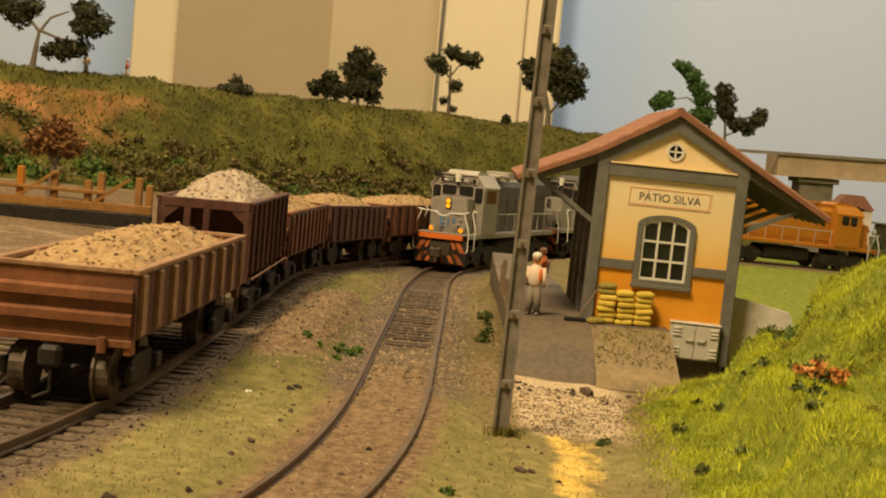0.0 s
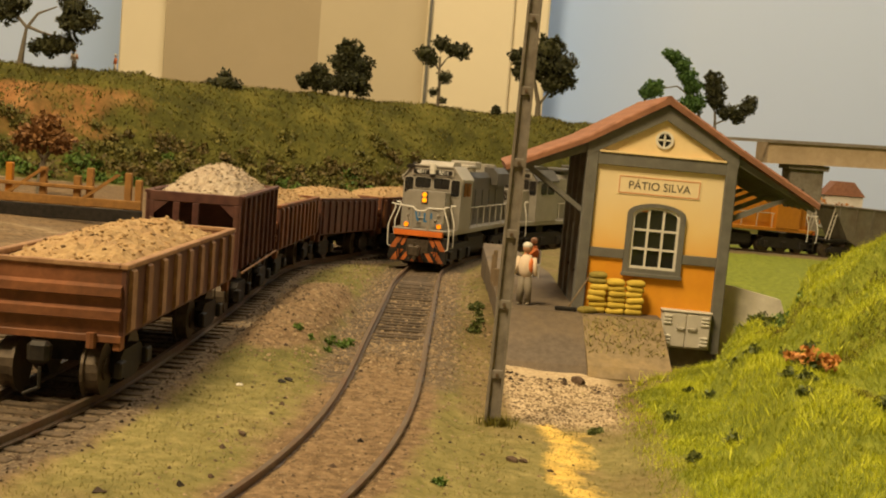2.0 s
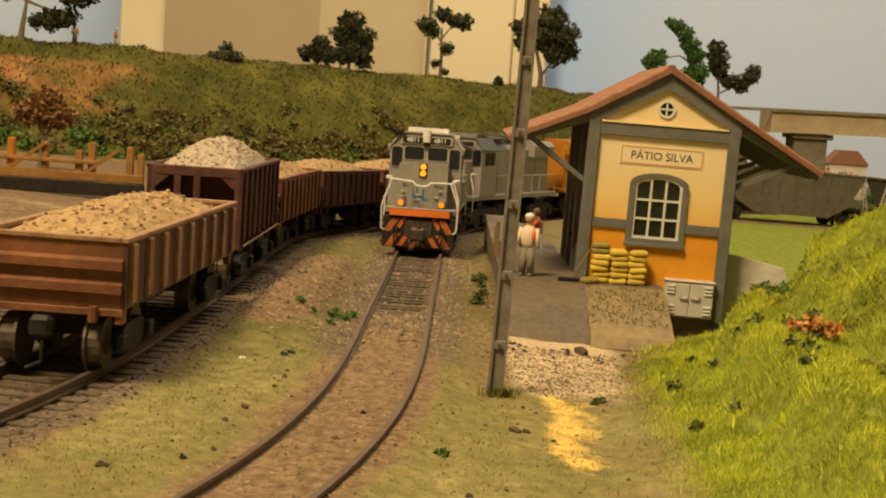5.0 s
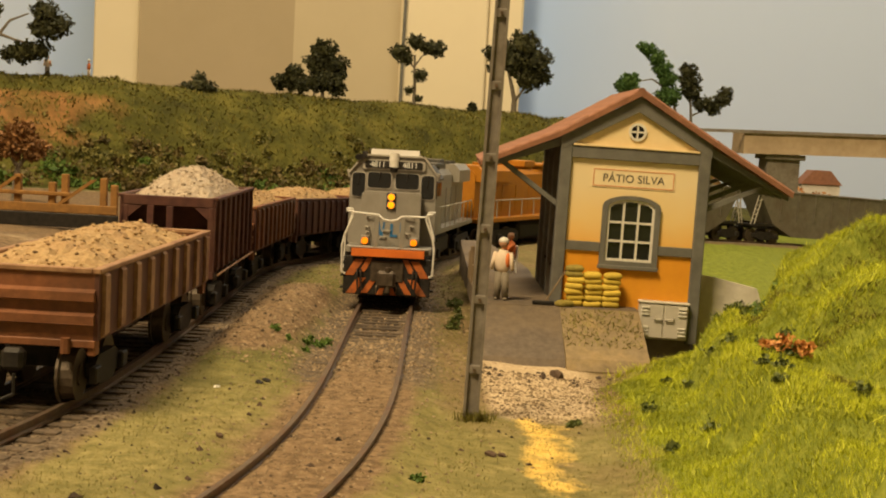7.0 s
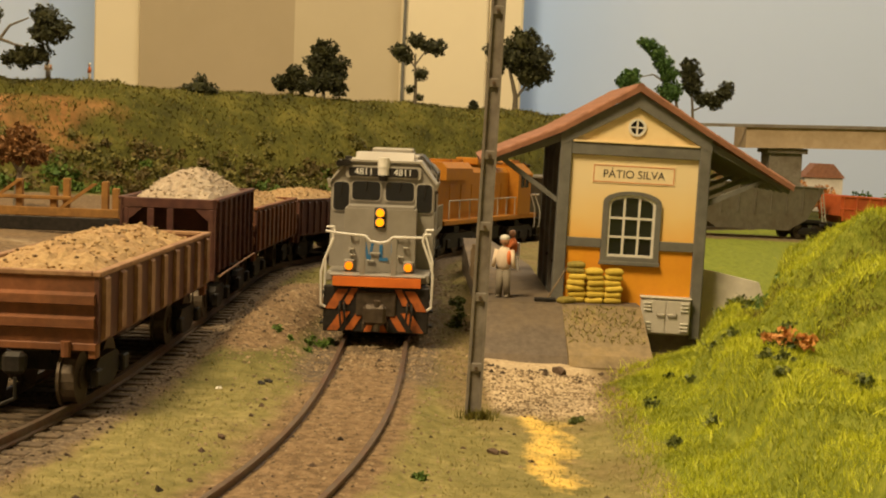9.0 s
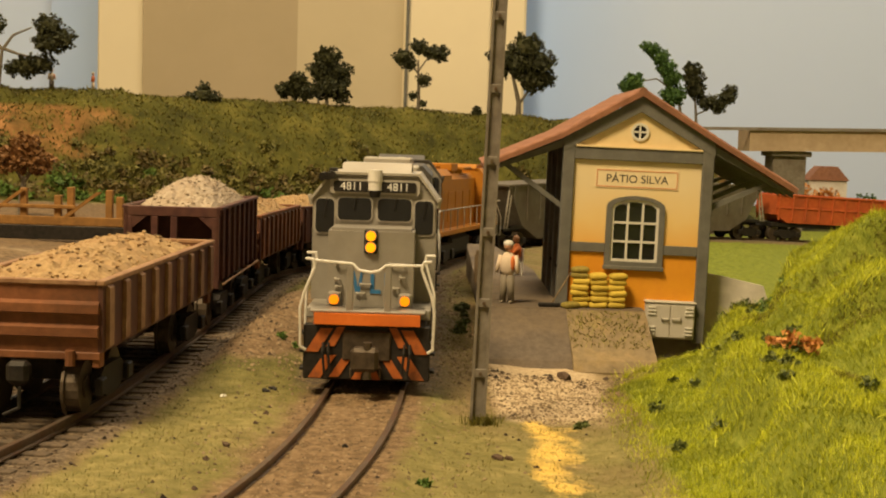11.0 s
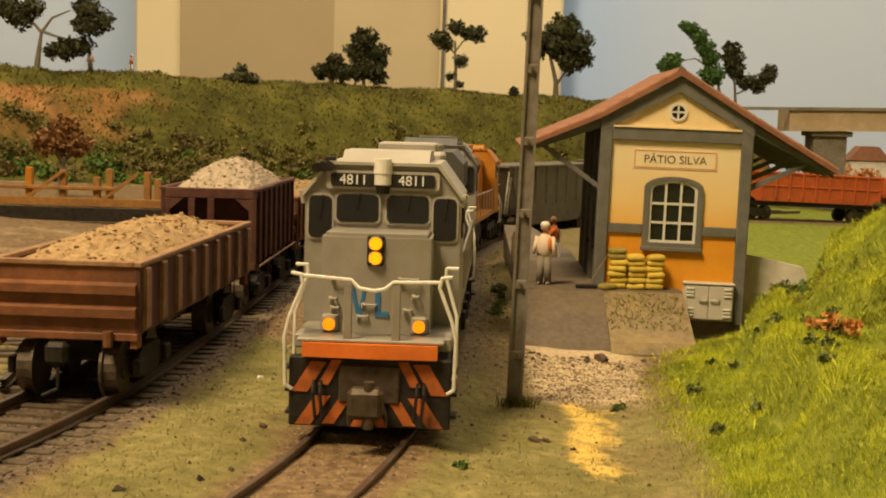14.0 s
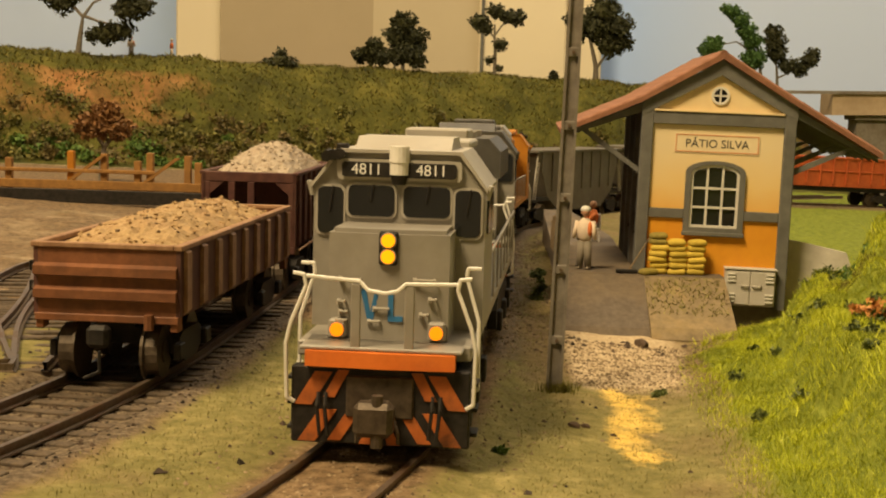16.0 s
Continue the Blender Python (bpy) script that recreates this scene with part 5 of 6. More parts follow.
for k, (x, y) in enumerate(((20.8, 300), (20.4, 312), (20.2, 340), (20.0, 352), (19.9, 364))):
    bm = B()
    box(bm, x - .7, x + .7, y - .7, y + .7, 11.0, 23.5 - (k % 3) * 2.6, .15)
    part("post", bm, M_WOODGREY, fence)


# ---- utility pole ----
def pole(x, y, h, lean, w, label):
    g = thing("utility_pole", at(x, y, z_at(x, y) - 1.0, 0, 0, lean), label, "utility pole")
    bm = B()
    half = [(-w, -1.1), (-w + .55, -1.1), (-w + .55, -.35), (w - .55, -.35), (w - .55, -1.1), (w, -1.1)]
    prism(bm, half + [(-x_, -y_) for x_, y_ in half], "z", 0, h)
    for v in bm.verts:
        if v.co.z > 1:
            v.co.x *= .8
    sh = part("shaft", bm, M_CONCRETE, g, "grey concrete shaft with recessed faces")
    for z in np.arange(11, h - 4, 15.5):
        bm = B()
        k = 1 - .2 * z / h
        box(bm, -w * k + .2, w * k - .2, -.95, .95, z, z + 2.0, .2)
        part("web", bm, M_CONCRETE, sh)
        bm = B()
        cyl(bm, (0, -1.5, z + 1), (0, -.9, z + 1), .4, n=8)
        part("bolt", bm, M_RAIL, sh)
    return g


pole(15.6, 182.0, 150, 1.25, 1.75, "grey concrete H-section utility pole planted in grass")


# ---- things at the station ----
def cabinet():
    g = thing("metal_cabinet", on(76.4, 291.6, 4.6, -1, 0, 1.0), "light grey metal cabinet with double doors and louvres", "metal cabinet")
    bm = B()
    box(bm, -7.4, 7.4, 0, 3.4, 0, 10.8, .3)
    part("body", bm, M_BOX, g)
    bm = B()
    box(bm, -7.7, 7.7, -.5, 3.5, 10.8, 11.4, .2)
    part("lid", bm, M_BOX, g)
    for sx in (-1, 1):
        bm = B()
        box(bm, min(sx * .15, sx * 7.1), max(sx * .15, sx * 7.1), -.35, .1, .5, 10.4, .12)
        d = part("door", bm, M_BOX, g)
        for z0 in (1.2, 7.2):
            for k in range(3):
                bm = B()
                box(bm, min(sx * 4.4, sx * 6.8), max(sx * 4.4, sx * 6.8), -.75, -.3, z0 + k * 1.05, z0 + .55 + k * 1.05, .1)
                part("louvre", bm, M_WINFRAME, d)
        bm = B()
        wire(bm, [(sx * .6, -.4, 6.2), (sx * .6, -.9, 6.2), (sx * 2.8, -.9, 6.2), (sx * 2.8, -.9, 7.2)], .22)
        part("handle", bm, M_BOX, d)


cabinet()


def sack_mesh(mat):
    bm = B()
    g = bmesh.ops.create_icosphere(bm, subdivisions=3, radius=1)
    for v in g["verts"]:
        c = v.co
        x = math.copysign(abs(c.x) ** .45, c.x)
        y = math.copysign(abs(c.y) ** .5, c.y)
        v.co = Vector((x * 2.8, y * 1.9, c.z * 1.05 * (1 + .12 * math.sin(5 * c.x + 3 * c.y))))
    return to_mesh("sack", bm, mat, True)


SACKS = [sack_mesh(M_SACK), sack_mesh(M_SACK2)]
rnd = random.Random(21)
for col, (cx, n) in enumerate(((49.2, 7), (54.6, 6), (60.0, 6))):
    for k in range(n):
        lab = "dark olive sack lying in a stack" if (col == 0 and k > 4) else "plump yellow sack lying in a stack by the station wall"
        o = new("sack", SACKS[1 if (col == 0 and k > 4) else 0])
        o.matrix_world = on(45, 0, 0) @ at(cx - 45 + rnd.uniform(-.4, .4), 291.2 + rnd.uniform(-.5, .5), 13.1 + 1.72 * k, rnd.uniform(-9, 9), rnd.uniform(-4, 4), rnd.uniform(-4, 4))
        tagged(o, lab, "sack", "stacked sacks")
for x, y in ((46.0, 288.4),):
    o = new("sack", SACKS[1])
    o.matrix_world = at(x, y, 13.0 + float(tilt(45)), 30)
    tagged(o, "dark sack slumped on the platform", "sack", "stacked sacks")
br = thing("broom", rise(45), "dark push broom leaning on the sacks", "broom")
part("broom_head", box(B(), 36.5, 43.0, 288.5, 290.3, 12.25, 13.5, .3), M_BLACK, br)
part("broom_stick", cyl(B(), (40.4, 289.4, 13.3), (46.6, 292.4, 23.0), .28, n=6), M_WOODGREY, br)
solo("concrete_slab", prism(B(), [(88.5, 1), (88.5, 25), (94, 24.2), (107, 21.5), (110, 13), (109, 1)], "y", 303, 306.5), M_PANEL, "pale grey concrete slab standing beside the station", "concrete slab", rise(105))


# ---- painted miniature figures, each one plain shape ----
def standing(m, coat, legs, cap, label, s=1.0, arm=True):
    bm = B()
    for sx in (-1, 1):
        cyl(bm, (sx * 1.3, 0.2 * sx, 0.3), (sx * .9, 0, 8.6), 1.0, 1.25, n=8, mi=1)
        ball(bm, (sx * 1.4, -.6, .5), .9, 1, 1, (.8, 1.5, .6))
        cyl(bm, (sx * 2.4, 0, 14.6), (sx * 3.3, -.8, 9.2), .75, .6, n=7, mi=0)
    ball(bm, (0, 0, 11.8), 3.1, 2, 0, (.85, .6, 1.3))
    ball(bm, (1.7, -.5, 12.2), 1.4, 2, 3, (.6, .9, 1.7))
    ball(bm, (0, -.1, 17.3), 1.45, 2, 2)
    ball(bm, (0, .05, 18.1), 1.6, 2, 4, (1, 1.05, .75))
    for v in bm.verts:
        v.co *= s
    solo("figurine", bm, [coat, legs, M_PERSON_S, M_PERSON_O, cap], label, "figurine", m, "painted figurines", smooth=True)


standing(at(27.4, 296, 12.2 + float(tilt(45)), -20), M_PERSON_W, M_PERSON_G, M_WHITE, "tiny painted figurine with white helmet and orange vest")
bm = B()
ball(bm, (0, 0, 8.6), 2.6, 2, 0, (.85, .65, 1.3))
ball(bm, (0, -.3, 13.4), 1.35, 2, 1)
for sx in (-1, 1):
    cyl(bm, (sx * 1.0, -.4, 6.0), (sx * 1.4, -4.6, 6.2), 1.0, n=7, mi=2)
    cyl(bm, (sx * 1.4, -4.6, 6.4), (sx * 1.5, -4.8, .3), .9, n=7, mi=2)
    cyl(bm, (sx * 2.2, 0, 10.5), (sx * 2.2, -3, 7.4), .7, n=7, mi=0)
solo("figurine", bm, [M_PERSON_O, M_PERSON_S, M_PERSON_G], "tiny seated painted figurine in orange on a white chair", "figurine", at(35.0, 380, 12.2 + float(tilt(45)), -75), "painted figurines", smooth=True)
ch = thing("white_chair", at(35.0, 380, 12.2 + float(tilt(45)), -75), "tiny white chair on the platform", "chair")
part("seat", box(B(), -2, 2, -2, 2, 4.4, 5.0, .1), M_WHITE, ch)
part("backrest", box(B(), -2, 2, 1.8, 2.3, 5, 10, .1), M_WHITE, ch)
for a in (-1, 1):
    for b in (-1, 1):
        part("leg", cyl(B(), (a * 1.7, b * 1.7, 0), (a * 1.7, b * 1.7, 4.4), .3, n=6), M_WHITE, ch)


# ---- foliage ----
def shards(name, P, size, mat, label="", category="", kind="", parent=None, up=0.0, seed=0):
    """A cloud of small leaf triangles around the points P (mm)."""
    rng = np.random.RandomState(seed)
    n = len(P)
    a = rng.normal(size=(n, 3))
    a /= np.linalg.norm(a, axis=1)[:, None]
    b = np.cross(a, rng.normal(size=(n, 3)))
    b /= np.linalg.norm(b, axis=1)[:, None] + 1e-9
    sz = (size * rng.uniform(.6, 1.4, n))[:, None]
    V = np.stack([P - a * sz * .6, P + a * sz * .6 + b * sz * .2, P + b * sz], 1).reshape(-1, 3) * MM
    me = bpy.data.meshes.new(name)
    me.from_pydata(V.tolist(), [], np.arange(3 * n).reshape(-1, 3).tolist())
    me.materials.append(mat)
    o = new(name, me)
    if parent:
        o.parent = parent
    return tagged(o, label, category, "", kind)


def blades(name, X, Y, h, mat, label, w=0.28, lean=0.5, seed=0):
    """Upright grass blades rooted in the ground."""
    rng = np.random.RandomState(seed)
    n = len(X)
    Z = ground_z(X[None, :], Y[None, :])[0]
    hh = h * rng.uniform(.5, 1.3, n)
    a = rng.uniform(0, 6.28, n)
    lx, ly = rng.normal(0, lean, n) * hh, rng.normal(0, lean, n) * hh
    ww = w * rng.uniform(.7, 1.3, n)
    V = np.stack([np.stack([X - ww * np.cos(a), Y - ww * np.sin(a), Z - .3], -1), np.stack([X + ww * np.cos(a), Y + ww * np.sin(a), Z - .3], -1), np.stack([X + lx, Y + ly, Z + hh], -1)], 1).reshape(-1, 3) * MM
    me = bpy.data.meshes.new(name)
    me.from_pydata(V.tolist(), [], np.arange(3 * n).reshape(-1, 3).tolist())
    me.materials.append(mat)
    return tagged(new(name, me), label, "grass", "", "stuff")


def clumps_in(rng, balls, n, shell=0.55):
    out = []
    tot = sum(r ** 2 for *_, r in balls)
    for x, y, z, r in balls:
        k = max(8, int(n * r * r / tot))
        d = rng.normal(size=(k, 3))
        d /= np.linalg.norm(d, axis=1)[:, None]
        rr = r * (shell + (1 - shell) * rng.uniform(0, 1, k)) * (1 + .22 * np.sin(7 * d[:, 0] + 5 * d[:, 2]))
        out.append(np.array([x, y, z]) + d * rr[:, None] * np.array([1, 1, .85]))
    return np.concatenate(out)


def tree(x, y, h, limbs, balls, leaf, label, seed, trunk_r=2.2, n=1500, size=2.0, z=None):
    """limbs: polylines in (x, z) fractions of h; balls: crown clumps (x, y, z, r) in mm from the foot."""
    z = z_at(x, y) if z is None else z
    g = thing("tree", at(x, y, z - 1.5), label, "tree", "trees on the hill")
    bm = B()
    for k, pts in enumerate(limbs):
        q = [Vector((p[0], p[1], p[2])) for p in pts]
        r0 = trunk_r if k == 0 else trunk_r * .5
        for i, (a, b) in enumerate(zip(q, q[1:])):
            m_ = len(q) - 1
            cyl(bm, a, b, r0 * (1 - .6 * i / m_), r0 * (1 - .6 * (i + 1) / m_), n=8)
    part("trunk", bm, M_BARK, g)
    rng = np.random.RandomState(seed)
    P = clumps_in(rng, [(a, b, c, r * 1.12) for a, b, c, r in balls], int(n * 1.7), .7)
    crown = shards("crown", P, size, leaf, parent=g, seed=seed)
    bm = B()
    for bx, by, bz, r in balls:
        ball(bm, (bx, by, bz), r * .8, 2, 0, (1, 1, .85), .5, random.Random(seed))
    part("inner_crown", bm, leaf, crown)
    return g


# ---- trees on the hill ----
tree(-327, 905, 65, [[(0, 0, 0), (2, 0, 16), (4, 0, 30)], [(4, 0, 29), (12, 0, 40), (26, 0, 46)], [(4, 0, 29), (-6, 0, 40), (-14, 0, 46)], [(4, 0, 30), (16, 0, 26), (36, 0, 22)]],
     [(22, 0, 17, 9), (33, 2, 19, 8), (12, 0, 15, 6), (38, -2, 35, 10), (48, 2, 38, 9), (38, 0, 47, 9), (-12, 0, 40, 10), (-22, 0, 46, 9), (-3, 0, 47, 8)], M_LEAF, "dark spreading tree with a forked trunk on the hilltop", 1, 2.6, 2600, 2.2)
tree(-118, 1036, 20, [[(0, 0, 0), (0, 0, 8)]], [(1, 0, 13, 9), (-9, 2, 11, 7), (9, -2, 9, 7), (2, 0, 20, 6)], M_LEAF, "low dark bushy tree on the hilltop", 2, 1.4, 1100, 2.2)
tree(-92, 1051, 50, [[(0, 0, 0), (0, 0, 25)], [(-8, 0, 0), (-6, 0, 14)]], [(0, 0, 42, 10), (-4, 2, 31, 12), (6, -2, 19, 12), (-6, 0, 15, 9), (11, 0, 30, 9), (12, 0, 10, 7)], M_LEAF, "tall dense dark tree on the hilltop", 3, 1.8, 2400, 2.2)
tree(-14, 1099, 62, [[(0, 0, 0), (0, 0, 20), (-1, 0, 36), (-1, 0, 46)], [(-1, 0, 34), (-8, 0, 42), (-14, 0, 46)], [(-1, 0, 36), (6, 0, 46), (14, 0, 51)]],
     [(-15, 0, 47, 8), (-1, 0, 57, 7), (17, 0, 52, 8), (-9, 0, 42, 6), (8, 2, 53, 6), (4, 0, 28, 6), (-5, 0, 14, 4), (4, 0, 7, 3)], M_LEAF, "sparse slender tree with tufted branches on the hilltop", 4, 1.7, 1500, 1.9)
tree(79, 1157, 78, [[(0, 0, 0), (0, 0, 14), (-4, 0, 30), (-8, 0, 44)], [(0, 0, 12), (8, 0, 24), (14, 0, 36)]],
     [(5, 0, 64, 14), (-14, 2, 53, 12), (19, -2, 50, 13), (12, 0, 34, 12), (25, 0, 36, 8), (-19, 0, 42, 8), (0, 0, 49, 14), (-24, 0, 56, 7)], M_LEAF, "broad dark tree with a forked trunk on the hilltop", 5, 2.8, 3000, 2.4)
tree(254, 1262, 83, [[(0, 0, 0), (-6, 0, 31), (-16, 0, 49)], [(-14, 0, 45), (-30, 0, 55), (-48, 0, 51)], [(-16, 0, 49), (-24, 0, 67), (-34, 0, 81)]],
     [(-53, 0, 51, 9), (-61, 0, 46, 7), (-36, 0, 84, 7), (-27, 0, 76, 8), (-21, 0, 65, 9), (-15, 0, 55, 9), (-13, 0, 38, 11), (-42, 0, 87, 5)], M_LEAF2, "green crooked tree with tufted crown behind the station", 6, 2.0, 2200, 2.4)
tree(270, 1277, 72, [[(0, 0, 0), (-2, 0, 26), (-4, 0, 42)], [(0, 0, 20), (12, 0, 26), (24, 0, 32)]],
     [(-8, 0, 65, 8), (-5, 0, 55, 10), (-3, 0, 44, 9), (8, 0, 32, 8), (20, 0, 30, 9), (30, 0, 38, 8), (33, 0, 45, 6)], M_LEAF, "dark two-stemmed tree with a tufted crown", 7, 1.8, 2000, 2.4)
rng = np.random.RandomState(31)
for x, y, bl, lab in ((-188, 991, [(0, 0, 5, 9), (-9, 0, 3, 7), (9, 0, 3, 7), (1, 0, 12, 5)], "dark low conical bush on the hilltop"), (39, 1132, [(0, 0, 3, 4), (0, 0, 7, 3)], "tiny dark bush on the hilltop")):
    z = z_at(x, y)
    b = thing("bush", at(x, y, z - 1), lab, "bush")
    shards("leaves", clumps_in(rng, bl, 700), 2.0, M_LEAF, parent=b, seed=int(x) + 500, kind="stuff")
    bm = B()
    for q in bl:
        ball(bm, q[:3], q[3] * .7, 2, 0, (1, 1, .85), .4)
    part("core", bm, M_LEAF, b)
standing(at(-292, 926, z_at(-292, 926), 30), M_PERSON_W, M_PERSON_G, M_WHITE, "tiny painted figurine standing on the hilltop", 0.85)
standing(at(-264, 940, z_at(-264, 940), -60), M_PERSON_O, M_PERSON_W, M_WHITE, "tiny orange painted figurine on the hilltop", 0.75)

# ---- hill vegetation ----
rng = np.random.RandomState(8)
n = 22000
HX = rng.uniform(-470, 260, n)
HY = hill_base(HX) + rng.uniform(-5, 165, n)
ok = far_hill(HX[None], HY[None])[0] > 3
HX, HY = HX[ok], HY[ok]
patch = ripple(HX, HY, 45, 12) + rng.normal(0, .25, len(HX))
blades("hill_grass", HX[patch > -.1], HY[patch > -.1], 2.2, M_GRASSD, "olive green tufted grass covering the hill slope", .9, .6, 3)
blades("hill_grass", HX[patch <= -.1], HY[patch <= -.1], 2.2, M_HILLDARK, "dark olive scrub on the hill slope", .75, .7, 4)


def scrub(name, cx, cy, rx, ry, k, size, mat, label, seed, rmin=3, rmax=8):
    r_ = np.random.RandomState(seed)
    P = []
    for _ in range(k):
        x, y = cx + r_.uniform(-rx, rx), cy + r_.uniform(-ry, ry)
        r = r_.uniform(rmin, rmax)
        P.append(clumps_in(r_, [(x, y, z_at(x, y) + r * .35, r)], 90, .3))
    return shards(name, np.concatenate(P), size, mat, label, "shrubs", "stuff", seed=seed)


M_DARKSCRUB = island_leaf("dark_brown_scrub", (0.065, 0.05, 0.016), (0.16, 0.12, 0.04))
M_HILLSCRUB = island_leaf("olive_scrub", (0.075, 0.075, 0.017), (0.18, 0.16, 0.04))
for i in range(9):
    x = -420 + i * 62
    yb = float(hill_base(np.array([x]))[0])
    scrub("shrubs", x, yb + 6, 34, 12, 12, 2.6, M_BUSH, "dense green shrubs along the foot of the hill", 60 + i)
    scrub("shrubs", x + 10, yb + 40, 36, 20, 14, 2.4, M_HILLSCRUB, "dull olive scrub on the hill slope", 90 + i, 4, 9)
    scrub("shrubs", x - 6, yb + 22, 38, 12, 8, 2.4, M_DARKSCRUB, "dark brown scrub low on the hill slope", 140 + i, 5, 11)
    scrub("shrubs", x + 16, yb + 50, 38, 14, 5, 2.4, M_DARKSCRUB, "dark brown scrub on the hill slope", 160 + i, 4, 9)
M_RUSTLEAF = island_leaf("rusty_foliage", (0.13, 0.065, 0.024), (0.27, 0.135, 0.05))
tree(-226, 640, 45, [[(0, 0, 0), (0, 0, 12), (1, 0, 24)], [(1, 0, 22), (-5, 0, 30)], [(1, 0, 22), (7, 0, 30)]], [(0, 0, 36, 9), (-9, 0, 33, 7), (9, 0, 32, 7), (2, 0, 42, 6)], M_RUSTLEAF, "rusty red leaved tree with a brown trunk", 14, 3.0, 1300, 2.0)

# ---- timber structure beyond the siding ----
tr = thing("timber_staging", rise(-235), "ochre timber staging with posts, rails and diagonal braces", "timber staging")
Y0 = 520
for k, x in enumerate((-330, -306, -282, -258, -234, -204, -188, -172, -166, -148, -143)):
    bm = B()
    box(bm, x - 1.6, x + 1.6, Y0 - 1.6, Y0 + 1.6, -3, (20, 17, 21)[k % 3], .3)
    part("post", bm, M_WOOD if k not in (5,) else M_YELLOW, tr)
for z0, z1 in ((3.0, 7.2), (10.8, 12.6)):
    bm = B()
    box(bm, -345, -141 if z0 < 5 else -163, Y0 - 3.4, Y0 - 1.7, z0, z1, .3)
    part("rail", bm, M_WOOD, tr)
for x in (-318, -270, -196, -160):
    bm = B()
    prism(bm, [(x - 9, 7.2), (x - 6.5, 7.2), (x + 9, 19), (x + 6.5, 19)], "y", Y0 - 3.2, Y0 - 1.8)
    part("brace", bm, M_WOOD, tr)
bm = B()
box(bm, -345, -140, Y0 - 5.0, Y0 - 3.5, -3.5, 2.9, .3)
part("dark_wall", bm, M_BLACK, tr, "blackened retaining wall board")
st2 = thing("stake_row", rise(-122), "short ochre wooden stakes beside the siding", "stakes")
for x in (-128, -122, -116):
    bm = B()
    box(bm, x - .9, x + .9, 478, 480, -2.4, 8.5, .2)
    part("stake", bm, M_WOOD, st2)

# ---- bridge and far scenery ----
bg = thing("road_bridge", rise(340), "pale concrete road bridge crossing behind the train", "bridge")
M_BRIDGE = material("warm_concrete", (0.36, 0.27, 0.18), (0.46, 0.36, 0.25), 0.85, 120, 0, 0.15, (0.28, 0.21, 0.14), 25, 0.6)
part("deck", prism(B(), [(296, 70), (296, 90), (700, 97), (700, 78), (330, 71)], "y", 1150, 1200), M_BRIDGE, bg)
part("parapet", prism(B(), [(200, 87.5), (200, 90.5), (700, 99.6), (700, 97)], "y", 1147, 1150), M_CONCRETE, bg)
part("pier", box(B(), 321, 352, 1158, 1192, -6, 71.5, .6), M_CONCRETE, bg)
part("pier", box(B(), 520, 551, 1158, 1192, -6, 75, .6), M_CONCRETE, bg)
part("bearing", box(B(), 318, 356, 1154, 1196, 66, 71, .6), M_CONCRETE, bg)
for x, y, z, r, mat, lab in ((400, 1380, 22, 22, M_REDLEAF, "orange flowering tree in the distance"), (440, 1390, 20, 17, M_REDLEAF, "orange flowering tree in the distance"), (475, 1370, 16, 18, M_LEAF2, "green tree in the distance"), (520, 1385, 18, 20, M_BUSH, "green tree in the distance")):
    g = thing("tree", on(x, y, -3), lab, "tree", "distant trees")
    part("trunk", cyl(B(), (0, 0, 0), (0, 0, z), 2.0, 1.2, n=8), M_BARK, g)
    bl = [(0, 0, z + r * .4, r * .75), (-r * .6, 0, z, r * .55), (r * .6, 0, z + 2, r * .55), (0, -r * .4, z - 4, r * .5)]
    shards("crown", clumps_in(np.random.RandomState(int(x)), bl, 900), 3.0, mat, parent=g, seed=int(x))
hs = thing("distant_house", on(452, 1440, -3), "small pale distant house with a hipped roof", "house")
part("wall", box(B(), -22, 22, -12, 12, 0, 46), M_PANEL, hs)
part("roof", prism(B(), [(-24, 46), (24, 46), (10, 62), (-10, 62)], "y", -14, 14), M_TILE, hs)

# ---- grassy bank beside the station ----
rng = np.random.RandomState(77)
n = 260000
NX, NY = rng.uniform(30, 150, n), rng.uniform(80, 330, n)
hgt = near_hill(NX[None], NY[None])[0]
keep = hgt > (1.0 + rng.uniform(0, 3, n))
NX, NY, hgt = NX[keep], NY[keep], hgt[keep]
sel = ripple(NX, NY, 34, 15) + rng.normal(0, .16, len(NX)) > 0.0
blades("bank_grass", NX[sel], NY[sel], 1.15, M_GRASS, "bright yellow-green grass fibres on the bank", .085, .55, 5)
blades("bank_grass", NX[~sel], NY[~sel], 0.9, M_GRASSL, "shorter green grass fibres on the bank", .095, .6, 6)
tx, ty = [], []
for _ in range(170):
    x, y = rng.uniform(50, 135), rng.uniform(110, 300)
    k = rng.randint(14, 36)
    tx += list(x + rng.normal(0, 1.6, k))
    ty += list(y + rng.normal(0, 1.6, k))
blades("grass_tufts", np.array(tx), np.array(ty), 2.2, M_GRASS, "long bright grass tufts on the bank", .15, .6, 7)
# edge clumps and shrubs
for i, (x, y, rx, ry, k, mat) in enumerate(((92, 268, 6, 8, 9, M_SHRUB), (86, 284, 5, 6, 7, M_SHRUB), (98, 262, 5, 8, 8, M_BUSH), (72, 210, 8, 10, 6, M_SHRUB), (66, 170, 14, 20, 7, M_SHRUB), (92, 130, 12, 16, 6, M_SHRUB), (84, 200, 4, 4, 5, M_SHRUB))):
    scrub("shrubs", x, y, rx, ry, k, .9, mat, "small dark green shrubs on the grassy bank", 200 + i, 1.0, 2.6)
scrub("shrubs", 38.5, 184, 1.4, 3.5, 4, .7, M_SHRUB, "little dark plant at the foot of the bank", 220, .6, 1.2)
